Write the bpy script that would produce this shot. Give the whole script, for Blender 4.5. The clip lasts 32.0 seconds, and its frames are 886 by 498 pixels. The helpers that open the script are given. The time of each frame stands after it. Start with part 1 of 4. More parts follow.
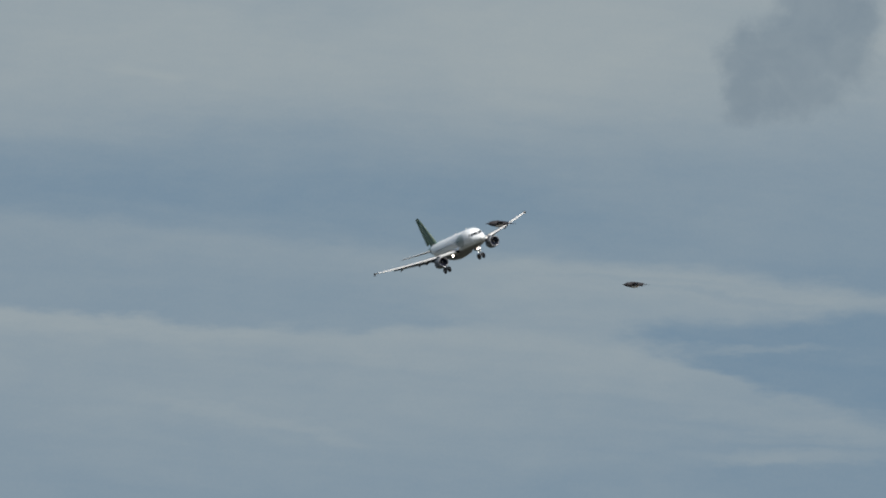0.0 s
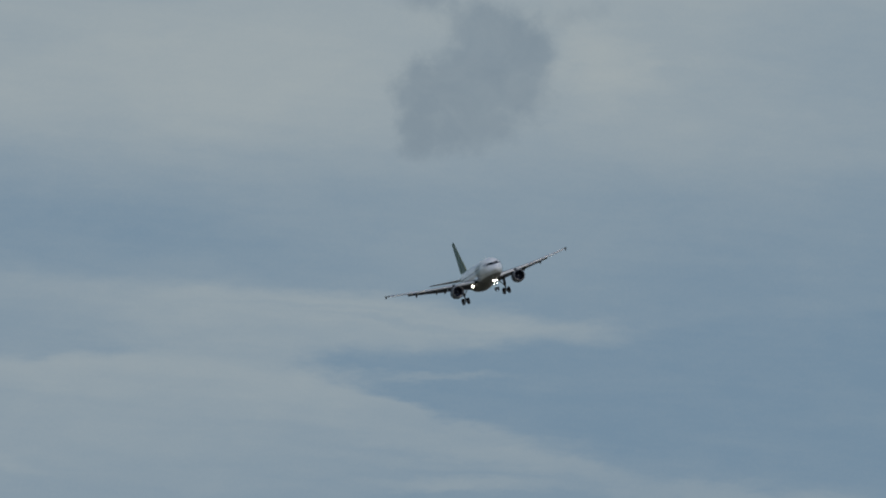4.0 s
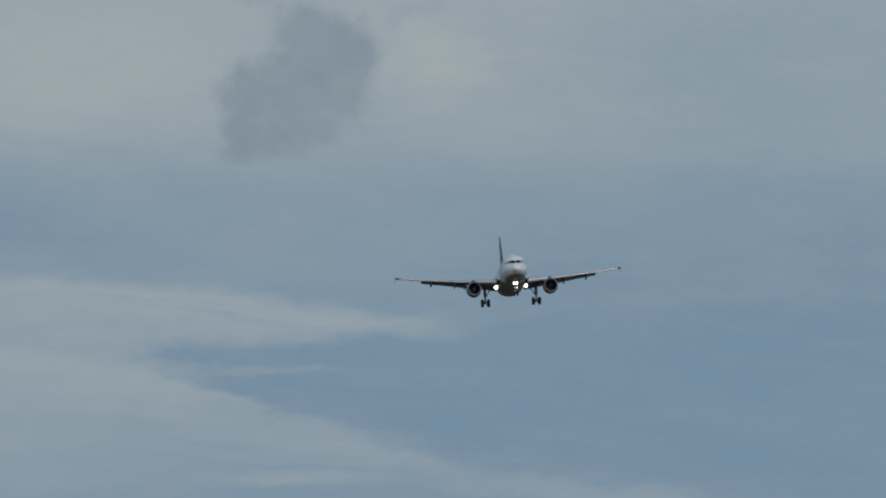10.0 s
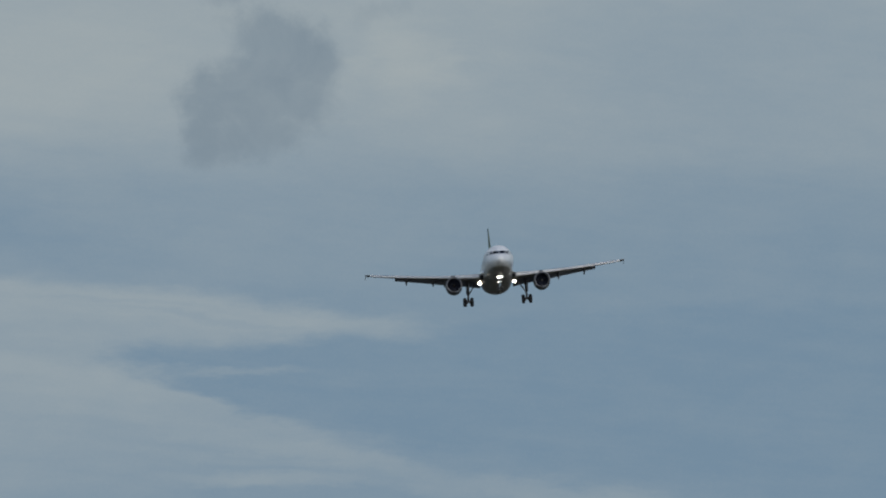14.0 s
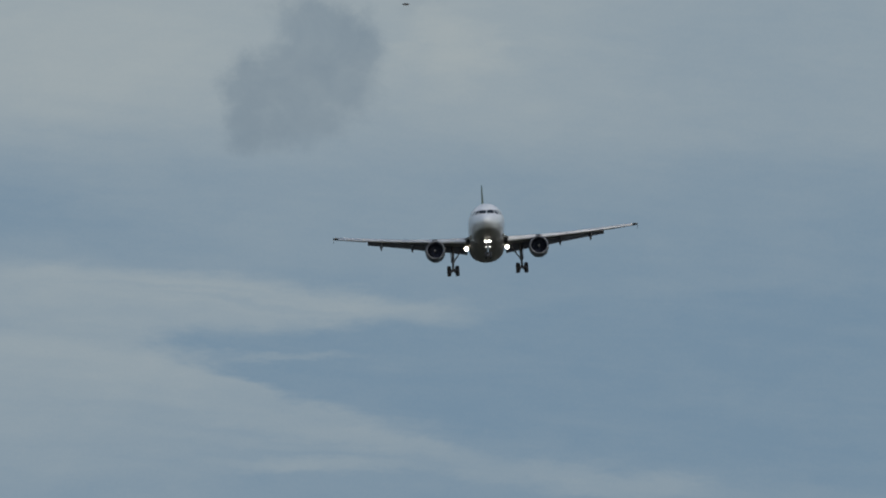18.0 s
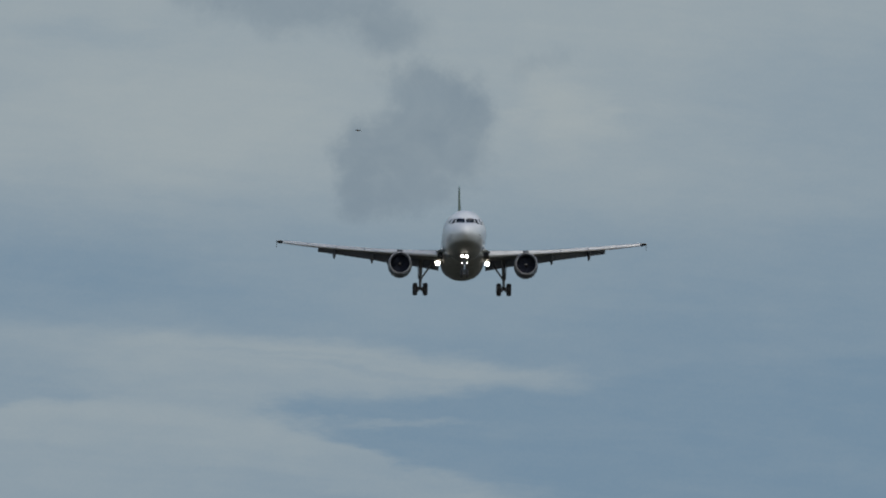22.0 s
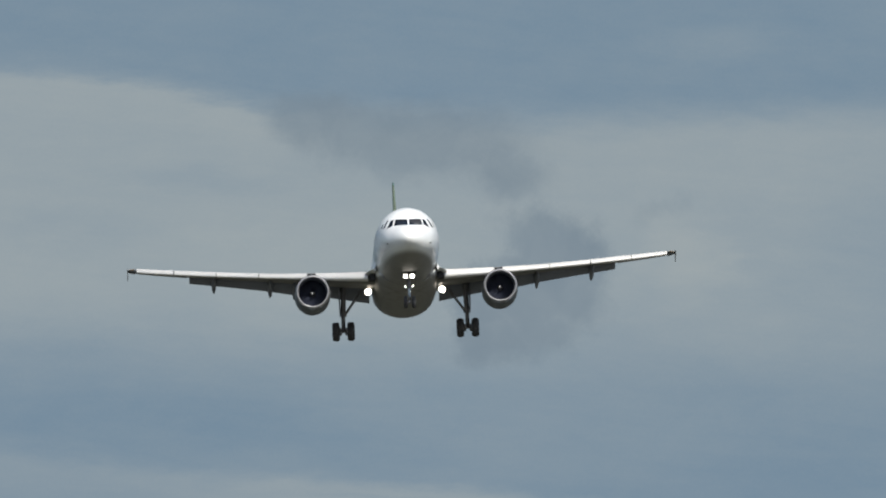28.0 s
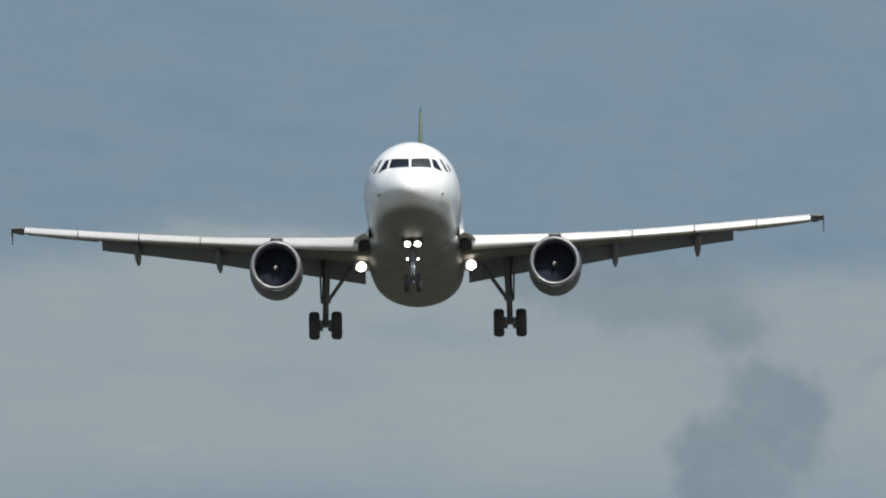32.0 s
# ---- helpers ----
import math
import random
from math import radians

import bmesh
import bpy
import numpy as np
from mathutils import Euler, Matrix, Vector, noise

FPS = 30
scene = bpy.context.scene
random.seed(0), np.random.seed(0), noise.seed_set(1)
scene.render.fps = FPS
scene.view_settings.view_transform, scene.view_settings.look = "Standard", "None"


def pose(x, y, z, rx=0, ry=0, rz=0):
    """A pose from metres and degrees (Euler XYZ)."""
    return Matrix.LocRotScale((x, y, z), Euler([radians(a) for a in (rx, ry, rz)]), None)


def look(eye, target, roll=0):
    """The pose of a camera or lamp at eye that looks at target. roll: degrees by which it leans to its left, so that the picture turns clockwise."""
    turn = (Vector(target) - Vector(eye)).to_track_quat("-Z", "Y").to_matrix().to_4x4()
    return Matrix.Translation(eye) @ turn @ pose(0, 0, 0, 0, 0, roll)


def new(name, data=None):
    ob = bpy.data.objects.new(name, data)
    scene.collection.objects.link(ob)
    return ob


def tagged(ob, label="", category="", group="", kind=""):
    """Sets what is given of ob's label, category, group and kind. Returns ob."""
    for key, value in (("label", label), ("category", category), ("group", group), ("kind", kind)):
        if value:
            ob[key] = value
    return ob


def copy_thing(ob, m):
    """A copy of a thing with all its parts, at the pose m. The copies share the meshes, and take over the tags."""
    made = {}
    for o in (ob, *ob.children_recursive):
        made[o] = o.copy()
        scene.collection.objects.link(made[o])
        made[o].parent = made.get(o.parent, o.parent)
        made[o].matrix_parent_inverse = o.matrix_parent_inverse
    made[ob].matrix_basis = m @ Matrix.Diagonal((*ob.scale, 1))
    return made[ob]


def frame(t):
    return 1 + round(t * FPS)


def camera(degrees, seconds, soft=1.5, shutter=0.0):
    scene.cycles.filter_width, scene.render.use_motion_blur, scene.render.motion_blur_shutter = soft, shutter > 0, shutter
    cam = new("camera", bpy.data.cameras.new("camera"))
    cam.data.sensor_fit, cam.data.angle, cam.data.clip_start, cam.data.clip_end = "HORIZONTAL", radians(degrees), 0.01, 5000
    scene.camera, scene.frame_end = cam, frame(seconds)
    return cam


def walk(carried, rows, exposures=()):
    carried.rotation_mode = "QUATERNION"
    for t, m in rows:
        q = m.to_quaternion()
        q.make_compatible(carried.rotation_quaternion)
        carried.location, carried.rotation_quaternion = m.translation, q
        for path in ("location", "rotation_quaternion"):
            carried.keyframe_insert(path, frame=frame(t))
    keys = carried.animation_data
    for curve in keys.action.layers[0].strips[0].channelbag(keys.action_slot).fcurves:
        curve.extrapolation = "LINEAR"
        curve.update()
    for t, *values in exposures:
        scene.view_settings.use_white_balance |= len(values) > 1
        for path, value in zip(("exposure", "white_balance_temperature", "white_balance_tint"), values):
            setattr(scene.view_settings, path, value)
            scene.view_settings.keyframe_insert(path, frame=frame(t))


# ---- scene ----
SECONDS = 32.0
EYE = (0.0, 0.0, 1.6)          # the standing viewer's eye over the grass
LENS = 3.62                    # degrees across the picture

# time, bearing to the right of +Y, tilt above the horizon (degrees)
PATH = (
    (0.0, -1.1679, 3.8954),
    (0.5, -0.9307, 3.9097),
    (1.0, -0.7220, 3.9451),
    (1.5, -0.5274, 3.9911),
    (2.0, -0.4389, 3.9911),
    (2.5, -0.2972, 4.0230),
    (3.0, -0.1592, 4.0052),
    (3.5, -0.0141, 4.0086),
    (5.5, 0.6122, 3.9804),
    (6.0, 0.7042, 4.0017),
    (6.5, 0.8069, 3.9876),
    (7.0, 0.8847, 3.9945),
    (7.5, 0.8988, 3.9698),
    (8.0, 0.8528, 3.9980),
    (8.5, 0.8494, 3.9733),
    (9.0, 0.8635, 3.9485),
    (9.5, 0.8528, 3.9451),
    (10.0, 0.8316, 3.9804),
    (10.5, 0.8034, 3.9980),
    (11.0, 0.8247, 3.9839),
    (11.5, 0.8422, 3.9592),
    (12.0, 0.8422, 3.9520),
    (12.5, 0.8422, 4.0086),
    (13.0, 0.8459, 4.0477),
    (13.5, 0.8988, 4.0193),
    (14.0, 0.9626, 3.9839),
    (14.5, 1.0546, 3.9876),
    (16.5, 0.9545, 3.8367),
    (17.0, 0.9626, 3.8954),
    (17.5, 0.8813, 3.9203),
    (18.0, 0.7715, 3.9238),
    (18.5, 0.6511, 3.9273),
    (19.0, 0.5591, 3.9592),
    (19.5, 0.4812, 3.9980),
    (20.0, 0.4424, 4.0299),
    (20.5, 0.3964, 4.0583),
    (21.0, 0.3645, 4.1078),
    (21.5, 0.3469, 4.1575),
    (22.0, 0.3116, 4.1963),
    (22.5, 0.2547, 4.2458),
    (23.0, 0.1946, 4.2848),
    (23.5, 0.1273, 4.3449),
    (24.0, 0.0495, 4.3768),
    (24.5, 0.0213, 4.4263),
    (25.0, -0.0106, 4.4688),
    (25.5, -0.0213, 4.5361),
    (27.5, -0.1849, 4.7103),
    (28.0, -0.1872, 4.7935),
    (28.5, -0.2589, 4.8559),
    (29.0, -0.4530, 4.8582),
    (29.5, -0.6009, 4.9599),
    (30.0, -0.7650, 5.0801),
    (30.5, -0.7673, 5.1610),
    (31.0, -0.7997, 5.2720),
    (31.5, -0.8945, 5.3320),
    (32.0, -1.1048, 5.4176),
)


def aim(bearing, tilt):
    a, e = radians(bearing), radians(tilt)
    way = Vector((math.sin(a) * math.cos(e), math.cos(a) * math.cos(e), math.sin(e)))
    return look(EYE, Vector(EYE) + way * 100.0)


cam = camera(LENS, SECONDS, soft=2.0)
# the film darkens a trace once the white jet is out in the sun
walk(cam, [(t, aim(a, e)) for t, a, e in PATH], ((0.0, -0.03), (5.0, -0.01), (10.0, 0.0), (22.0, 0.0), (25.0, 0.03), (27.5, -0.06), (32.0, -0.04)))

# ---------------------------------------------------------------- daylight
SUN_UP, SUN_SIDE = 51.0, 158.0   # elevation; bearing from +Y towards +X
world = bpy.data.worlds.new("sky")
scene.world = world
world.use_nodes = True
wn = world.node_tree
sky = wn.nodes.new("ShaderNodeTexSky")
sky.sky_type = 'NISHITA'
sky.sun_disc = False
sky.sun_elevation, sky.sun_rotation = radians(SUN_UP), radians(SUN_SIDE)
sky.air_density, sky.dust_density, sky.ozone_density = 1.0, 2.0, 0.3
wn.nodes["Background"].inputs["Strength"].default_value = 0.11
wn.links.new(sky.outputs[0], wn.nodes["Background"].inputs["Color"])

sun_way = Vector((math.sin(radians(SUN_SIDE)) * math.cos(radians(SUN_UP)),
                  math.cos(radians(SUN_SIDE)) * math.cos(radians(SUN_UP)), math.sin(radians(SUN_UP))))
sun = new("sun", bpy.data.lights.new("sun", 'SUN'))
sun.data.energy, sun.data.angle, sun.data.color = 4.8, radians(0.53), (1.0, 0.98, 0.94)
sun.matrix_world = look(sun_way * 50.0, (0, 0, 0))


# ---------------------------------------------------------------- node helpers
class Tree:
    """Short hand for building one material's nodes."""

    def __init__(self, name):
        self.mat = bpy.data.materials.new(name)
        self.mat.use_nodes = True
        self.t = self.mat.node_tree
        self.n = self.t.nodes
        self.bsdf = self.n["Principled BSDF"]
        self.out = self.n["Material Output"]

    def link(self, a, b):
        self.t.links.new(a, b)

    def put(self, socket, v):
        if hasattr(v, "is_output"):
            self.link(v, socket)
        else:
            socket.default_value = v

    def math(self, op, a, b=0.0, c=0.0, clamp=False):
        m = self.n.new("ShaderNodeMath")
        m.operation, m.use_clamp = op, clamp
        for s, v in zip(m.inputs, (a, b, c)):
            self.put(s, v)
        return m.outputs[0]

    def mix(self, f, a, b):
        m = self.n.new("ShaderNodeMix")
        m.data_type = 'RGBA'
        self.put(m.inputs[0], f)
        self.put(m.inputs[6], (*a, 1.0) if isinstance(a, tuple) else a)
        self.put(m.inputs[7], (*b, 1.0) if isinstance(b, tuple) else b)
        return m.outputs[2]

    def coords(self, kind="Object"):
        return self.n.new("ShaderNodeTexCoord").outputs[kind]

    def mapped(self, vec, loc=(0, 0, 0), rot=(0, 0, 0), scale=(1, 1, 1), kind='TEXTURE'):
        m = self.n.new("ShaderNodeMapping")
        m.vector_type = kind
        self.put(m.inputs[0], vec)
        m.inputs[1].default_value, m.inputs[2].default_value, m.inputs[3].default_value = loc, rot, scale
        return m.outputs[0]

    def noise(self, vec, scale, detail=4.0, rough=0.55, out=0, distortion=0.0):
        m = self.n.new("ShaderNodeTexNoise")
        self.put(m.inputs["Vector"], vec)
        m.inputs["Scale"].default_value, m.inputs["Detail"].default_value = scale, detail
        m.inputs["Roughness"].default_value, m.inputs["Distortion"].default_value = rough, distortion
        return m.outputs[out]

    def ramp(self, v, lo, hi, a=0.0, b=1.0, kind='SMOOTHSTEP'):
        m = self.n.new("ShaderNodeMapRange")
        m.interpolation_type = kind
        for s, x in zip(m.inputs, (v, lo, hi, a, b)):
            self.put(s, x)
        return m.outputs[0]

    def blob(self, vec, u, v, ru, rv, turn=0.0, edge=1.0):
        """A soft ellipse, 1 inside and 0 outside; edge: the part of its radius that fades."""
        g = self.n.new("ShaderNodeTexGradient")
        g.gradient_type = 'SPHERICAL'
        self.link(self.mapped(vec, (u, v, 0), (0, 0, radians(turn)), (ru, rv, 1)), g.inputs[0])
        return self.ramp(g.outputs[1], 0.0, edge)

    def vec(self, op, a, b):
        m = self.n.new("ShaderNodeVectorMath")
        m.operation = op
        self.put(m.inputs[0], a)
        self.put(m.inputs[1], b)
        return m.outputs[0]

    def bump(self, height, strength=0.2, distance=0.01):
        b = self.n.new("ShaderNodeBump")
        b.inputs["Strength"].default_value, b.inputs["Distance"].default_value = strength, distance
        self.link(height, b.inputs["Height"])
        self.link(b.outputs[0], self.bsdf.inputs["Normal"])

    def set(self, **kw):
        for k, v in kw.items():
            self.put(self.bsdf.inputs[k.replace("_", " ")], (*v, 1.0) if isinstance(v, tuple) else v)
        return self


def painted(name, colour, rough=0.3, metal=0.0, vary=0.08, scale=1.5, coat=0.0, grain=40.0, dirt=(0.16, 0.15, 0.13), dirty=0.1):
    """Paint, rubber or metal with a broad mottling, streaks of dirt and fine grain."""
    k = Tree(name)
    p = k.coords()
    broad = k.noise(p, scale, 5.0)
    streak = k.ramp(k.noise(k.mapped(p, scale=(0.35, 3.0, 0.35)), 1.2, 6.0, 0.65), 0.5, 0.8)
    fine = k.noise(p, grain, 3.0)
    dark = tuple(c * (1 - 2 * vary) for c in colour)
    base = k.mix(broad, colour, dark)
    base = k.mix(k.math('MULTIPLY', streak, dirty), base, dirt)
    k.set(Base_Color=base, Metallic=metal, Roughness=k.math('ADD', rough - 0.06, k.math('MULTIPLY', fine, 0.12)), Coat_Weight=coat)
    k.bsdf.inputs["Coat Roughness"].default_value = 0.08
    k.bump(fine, 0.06, 0.004)
    return k.mat


# ---------------------------------------------------------------- materials
def livery():
    """White gloss paint with faint panel joints, a green tail end and a soiled grey belly with shade in its colour."""
    k = Tree("white_fuselage_paint")
    p = k.coords()
    s = k.n.new("ShaderNodeSeparateXYZ")
    k.link(p, s.inputs[0])
    broad = k.noise(p, 0.6, 5.0)
    fine = k.noise(p, 30.0, 3.0)
    base = k.mix(broad, (0.85, 0.86, 0.84), (0.80, 0.81, 0.79))
    hoop = k.math('ABSOLUTE', k.math('SUBTRACT', k.math('FRACT', k.math('MULTIPLY', s.outputs[1], 0.4)), 0.5))
    base = k.mix(k.math('MULTIPLY', k.math('LESS_THAN', hoop, 0.005), 0.12), base, (0.3, 0.3, 0.31))
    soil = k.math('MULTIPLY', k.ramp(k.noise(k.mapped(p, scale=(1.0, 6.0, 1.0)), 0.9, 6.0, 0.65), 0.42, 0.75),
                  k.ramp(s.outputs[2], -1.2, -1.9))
    # the belly grey also holds the underside's shade, darker below the waterline
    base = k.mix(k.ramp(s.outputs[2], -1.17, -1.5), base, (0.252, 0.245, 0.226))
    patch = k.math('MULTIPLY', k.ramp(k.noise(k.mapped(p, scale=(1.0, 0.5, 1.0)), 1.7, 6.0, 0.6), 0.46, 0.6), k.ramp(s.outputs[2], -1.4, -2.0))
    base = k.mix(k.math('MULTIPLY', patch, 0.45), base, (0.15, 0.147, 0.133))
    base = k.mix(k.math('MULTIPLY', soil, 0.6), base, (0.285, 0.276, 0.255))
    seam = k.math('LESS_THAN', k.math('ABSOLUTE', k.math('ADD', s.outputs[2], 2.22)), 0.012)
    base = k.mix(k.math('MULTIPLY', seam, 0.5), base, (0.12, 0.12, 0.12))
    sweep = k.math('ADD', s.outputs[1], k.math('MULTIPLY', s.outputs[2], -0.9))
    base = k.mix(k.ramp(sweep, 11.6, 11.75), base, (0.045, 0.13, 0.082))
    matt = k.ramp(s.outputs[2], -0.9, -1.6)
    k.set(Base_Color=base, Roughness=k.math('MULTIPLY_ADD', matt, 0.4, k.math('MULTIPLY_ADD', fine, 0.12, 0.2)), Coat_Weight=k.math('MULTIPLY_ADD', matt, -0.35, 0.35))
    k.bsdf.inputs["Coat Roughness"].default_value = 0.1
    k.bump(fine, 0.04, 0.004)
    return k.mat


def glass(name, tint, gloss=0.6):
    k = Tree(name)
    p = k.coords()
    k.set(Base_Color=tint, Roughness=k.math('ADD', 0.04, k.math('MULTIPLY', k.noise(p, 6.0), 0.08)), Specular_IOR_Level=gloss)
    return k.mat


def lit(name, colour, power):
    k = Tree(name)
    spot = k.ramp(k.noise(k.coords(), 14.0), 0.2, 0.8, 0.85, 1.0)
    k.set(Base_Color=(0.8, 0.8, 0.8), Emission_Color=colour, Emission_Strength=k.math('MULTIPLY', spot, power))
    return k.mat


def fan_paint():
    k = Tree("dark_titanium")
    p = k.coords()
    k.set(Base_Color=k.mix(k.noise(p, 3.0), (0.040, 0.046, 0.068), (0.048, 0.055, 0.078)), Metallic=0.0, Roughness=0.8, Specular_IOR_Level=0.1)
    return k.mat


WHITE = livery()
WING = painted("grey_wing_paint", (0.20, 0.193, 0.178), 0.6, vary=0.07, scale=0.5, dirty=0.35)
TAILPLANE = painted("pale_grey_tailplane_paint", (0.36, 0.365, 0.36), 0.55, vary=0.07, scale=0.6, dirty=0.2)
SLAT = painted("bright_slat_metal", (0.76, 0.745, 0.70), 0.4, metal=0.42, vary=0.05, scale=0.8, dirty=0.12)
FLAP = painted("grey_flap_paint", (0.18, 0.195, 0.235), 0.55, vary=0.1, scale=0.8, dirty=0.3)
COWL = painted("grey_cowl_paint", (0.13, 0.145, 0.16), 0.5, vary=0.06, scale=0.9, coat=0.0, dirty=0.2)
LIP = painted("polished_inlet_metal", (0.34, 0.34, 0.35), 0.5, metal=0.5, vary=0.05, scale=2.0)
LINER = painted("inlet_liner", (0.10, 0.112, 0.145), 0.5, vary=0.1, scale=3.0)
FAN = fan_paint()
HOT = painted("scorched_nozzle_metal", (0.22, 0.19, 0.16), 0.45, metal=0.8, vary=0.15, scale=2.0)
GREEN = painted("green_tail_paint", (0.075, 0.160, 0.120), 0.45, vary=0.1, scale=0.5, coat=0.1)
CHALK = painted("white_mark_paint", (0.6, 0.6, 0.59), 0.4, vary=0.04, scale=6.0)
LIME = painted("yellow_green_paint", (0.135, 0.17, 0.115), 0.5, vary=0.08, scale=0.7)
LEAF = painted("pale_green_grey_marking", (0.33, 0.38, 0.36), 0.3, vary=0.08, scale=0.7)
STEEL = painted("landing_gear_steel", (0.2, 0.2, 0.21), 0.5, metal=0.3, vary=0.12, scale=5.0, dirty=0.4)
BRIGHT = painted("chromed_piston", (0.8, 0.8, 0.8), 0.15, metal=1.0, vary=0.03, scale=4.0, dirty=0.05)
RUBBER = painted("tyre_rubber", (0.05, 0.05, 0.053), 0.75, vary=0.15, scale=4.0, dirty=0.15)
DARK = painted("dark_parts_and_bay_shade", (0.06, 0.06, 0.06), 0.6, vary=0.15, scale=2.0)
BLACK = painted("black_rubber_and_gap_fill", (0.02, 0.02, 0.022), 0.85, vary=0.1, scale=4.0)
PANE = glass("dark_cockpit_glass", (0.010, 0.012, 0.015), 0.3)
LAMP = lit("landing_lamp_glow", (1.0, 0.9, 0.74), 28.0)
TAXI = lit("nose_lamp_glow", (1.0, 0.95, 0.86), 16.0)
RED = lit("red_beacon_glass", (1.0, 0.1, 0.05), 0.4)
TIP_GLASS = glass("smoked_lamp_glass", (0.22, 0.17, 0.12))
PLUME = painted("dark_plumage", (0.018, 0.015, 0.018), 0.7, vary=0.2, scale=30.0)
BREAST = painted("pale_plumage", (0.62, 0.58, 0.54), 0.8, vary=0.15, scale=40.0)


def grass_material():
    k = Tree("mown_airfield_grass")
    p = k.coords()
    broad, mid, fine = k.noise(p, 0.004, 5.0), k.noise(p, 0.05, 5.0), k.noise(p, 3.0, 5.0)
    c = k.mix(broad, (0.053, 0.057, 0.042), (0.067, 0.062, 0.050))
    c = k.mix(k.math('MULTIPLY', mid, 0.6), c, (0.049, 0.054, 0.038))
    c = k.mix(k.math('MULTIPLY', fine, 0.5), c, (0.059, 0.062, 0.046))
    k.set(Base_Color=c, Roughness=0.9)
    k.bump(fine, 0.5, 0.1)
    return k.mat


def sky_material():
    """Layered cloud sheets with blue between: u to the right, v downwards, one unit is about 2.3 degrees."""
    k = Tree("cloudy_sky")
    uv = k.coords("UV")
    # wisps: the sheets are drawn out sideways
    n1 = k.vec('SUBTRACT', k.noise(k.mapped(uv, scale=(1.0, 0.35, 1)), 2.2, 3.0, 0.5, 1), (0.5, 0.5, 0.5))
    n3 = k.vec('SUBTRACT', k.noise(k.mapped(uv, scale=(1.0, 0.3, 1)), 9.0, 6.0, 0.6, 1), (0.5, 0.5, 0.5))
    bent = k.vec('ADD', uv, k.vec('MULTIPLY', n1, (0.16, 0.05, 0.0)))
    bent = k.vec('ADD', bent, k.vec('MULTIPLY', n3, (0.20, 0.048, 0.0)))
    parts = k.n.new("ShaderNodeSeparateXYZ")
    k.link(bent, parts.inputs[0])
    u, v = parts.outputs[0], parts.outputs[1]

    def edge(knots):
        """How far below a sheet's edge line: straight runs between knots (u, v)."""
        line = knots[0][1]
        for (p, q), (r, w) in zip(knots, knots[1:]):
            line = k.math('ADD', line, k.ramp(u, p, r, 0.0, w - q, 'LINEAR'))
        return k.math('SUBTRACT', v, line)

    def span(lo, hi, fade):
        return k.math('MULTIPLY', k.ramp(u, lo - fade, lo + fade), k.ramp(u, hi + fade, hi - fade))

    def over(field, mask, value, share):
        return k.math('MULTIPLY_ADD', k.math('MULTIPLY', mask, share), k.math('SUBTRACT', value, field), field)

    def sheets(field, rows):
        for value, share, rise, flat, fall, (lo, hi, fade), knots in rows:
            d = edge(knots)
            mask = k.math('MULTIPLY', k.ramp(d, -rise, rise), k.ramp(d, flat + fall, flat))
            field = over(field, k.math('MULTIPLY', mask, span(lo, hi, fade)), value, share)
        return field

    def patches(field, rows):
        for value, share, cu, cv, ru, rv, turn in rows:
            field = over(field, k.blob(bent, cu, cv, ru, rv, turn, 0.8), value, share)
        return field

    field = sheets(SKY_BASE, UPPER_SHEETS)
    field = patches(field, UPPER_PATCHES)
    field = sheets(field, LOWER_SHEETS)
    field = patches(field, LOWER_PATCHES)
    # the blue pool with its wedge, open to the right, then the wisps across it
    pool = k.math('MULTIPLY', k.ramp(edge(POOL_TOP), -0.010, 0.028), k.ramp(edge(POOL_FOOT), 0.014, -0.024))
    field = over(field, k.math('MULTIPLY', pool, span(-0.16, 9.0, 0.07)), 0.04, 0.95)
    field = patches(field, POOL_WISPS)
    drawn = k.noise(k.mapped(uv, rot=(0, 0, radians(5)), scale=(1.0, 0.13, 1)), 2.6, 6.0, 0.58, 0, 0.5)
    field = k.math('MULTIPLY_ADD', k.math('SUBTRACT', drawn, 0.5), 0.26, field)
    mottle = k.noise(k.mapped(uv, scale=(1.0, 0.6, 1)), 5.0, 6.0, 0.6, 0, 0.3)
    field = k.math('MULTIPLY_ADD', k.math('SUBTRACT', mottle, 0.5), 0.26, field)
    fine = k.noise(k.mapped(uv, scale=(1.0, 0.5, 1)), 18.0, 5.0, 0.65)
    field = k.math('MULTIPLY_ADD', k.math('SUBTRACT', fine, 0.5), 0.14, field)
    grain = k.noise(uv, 150.0, 2.0, 0.7)
    field = k.math('MULTIPLY_ADD', k.math('SUBTRACT', grain, 0.5), 0.12, field)
    field = k.math('MINIMUM', k.math('MAXIMUM', field, 0.0), 1.15)
    colour = k.mix(field, SKY_BLUE, SKY_PALE)
    k.n[-1].clamp_factor = False
    colour = k.mix(low_cloud(k, uv, SMEAR, 0.70), colour, SKY_GREY)
    k.n.remove(k.bsdf)
    e = k.n.new("ShaderNodeEmission")
    k.link(colour, e.inputs[0])
    k.link(e.outputs[0], k.out.inputs[0])
    return k.mat


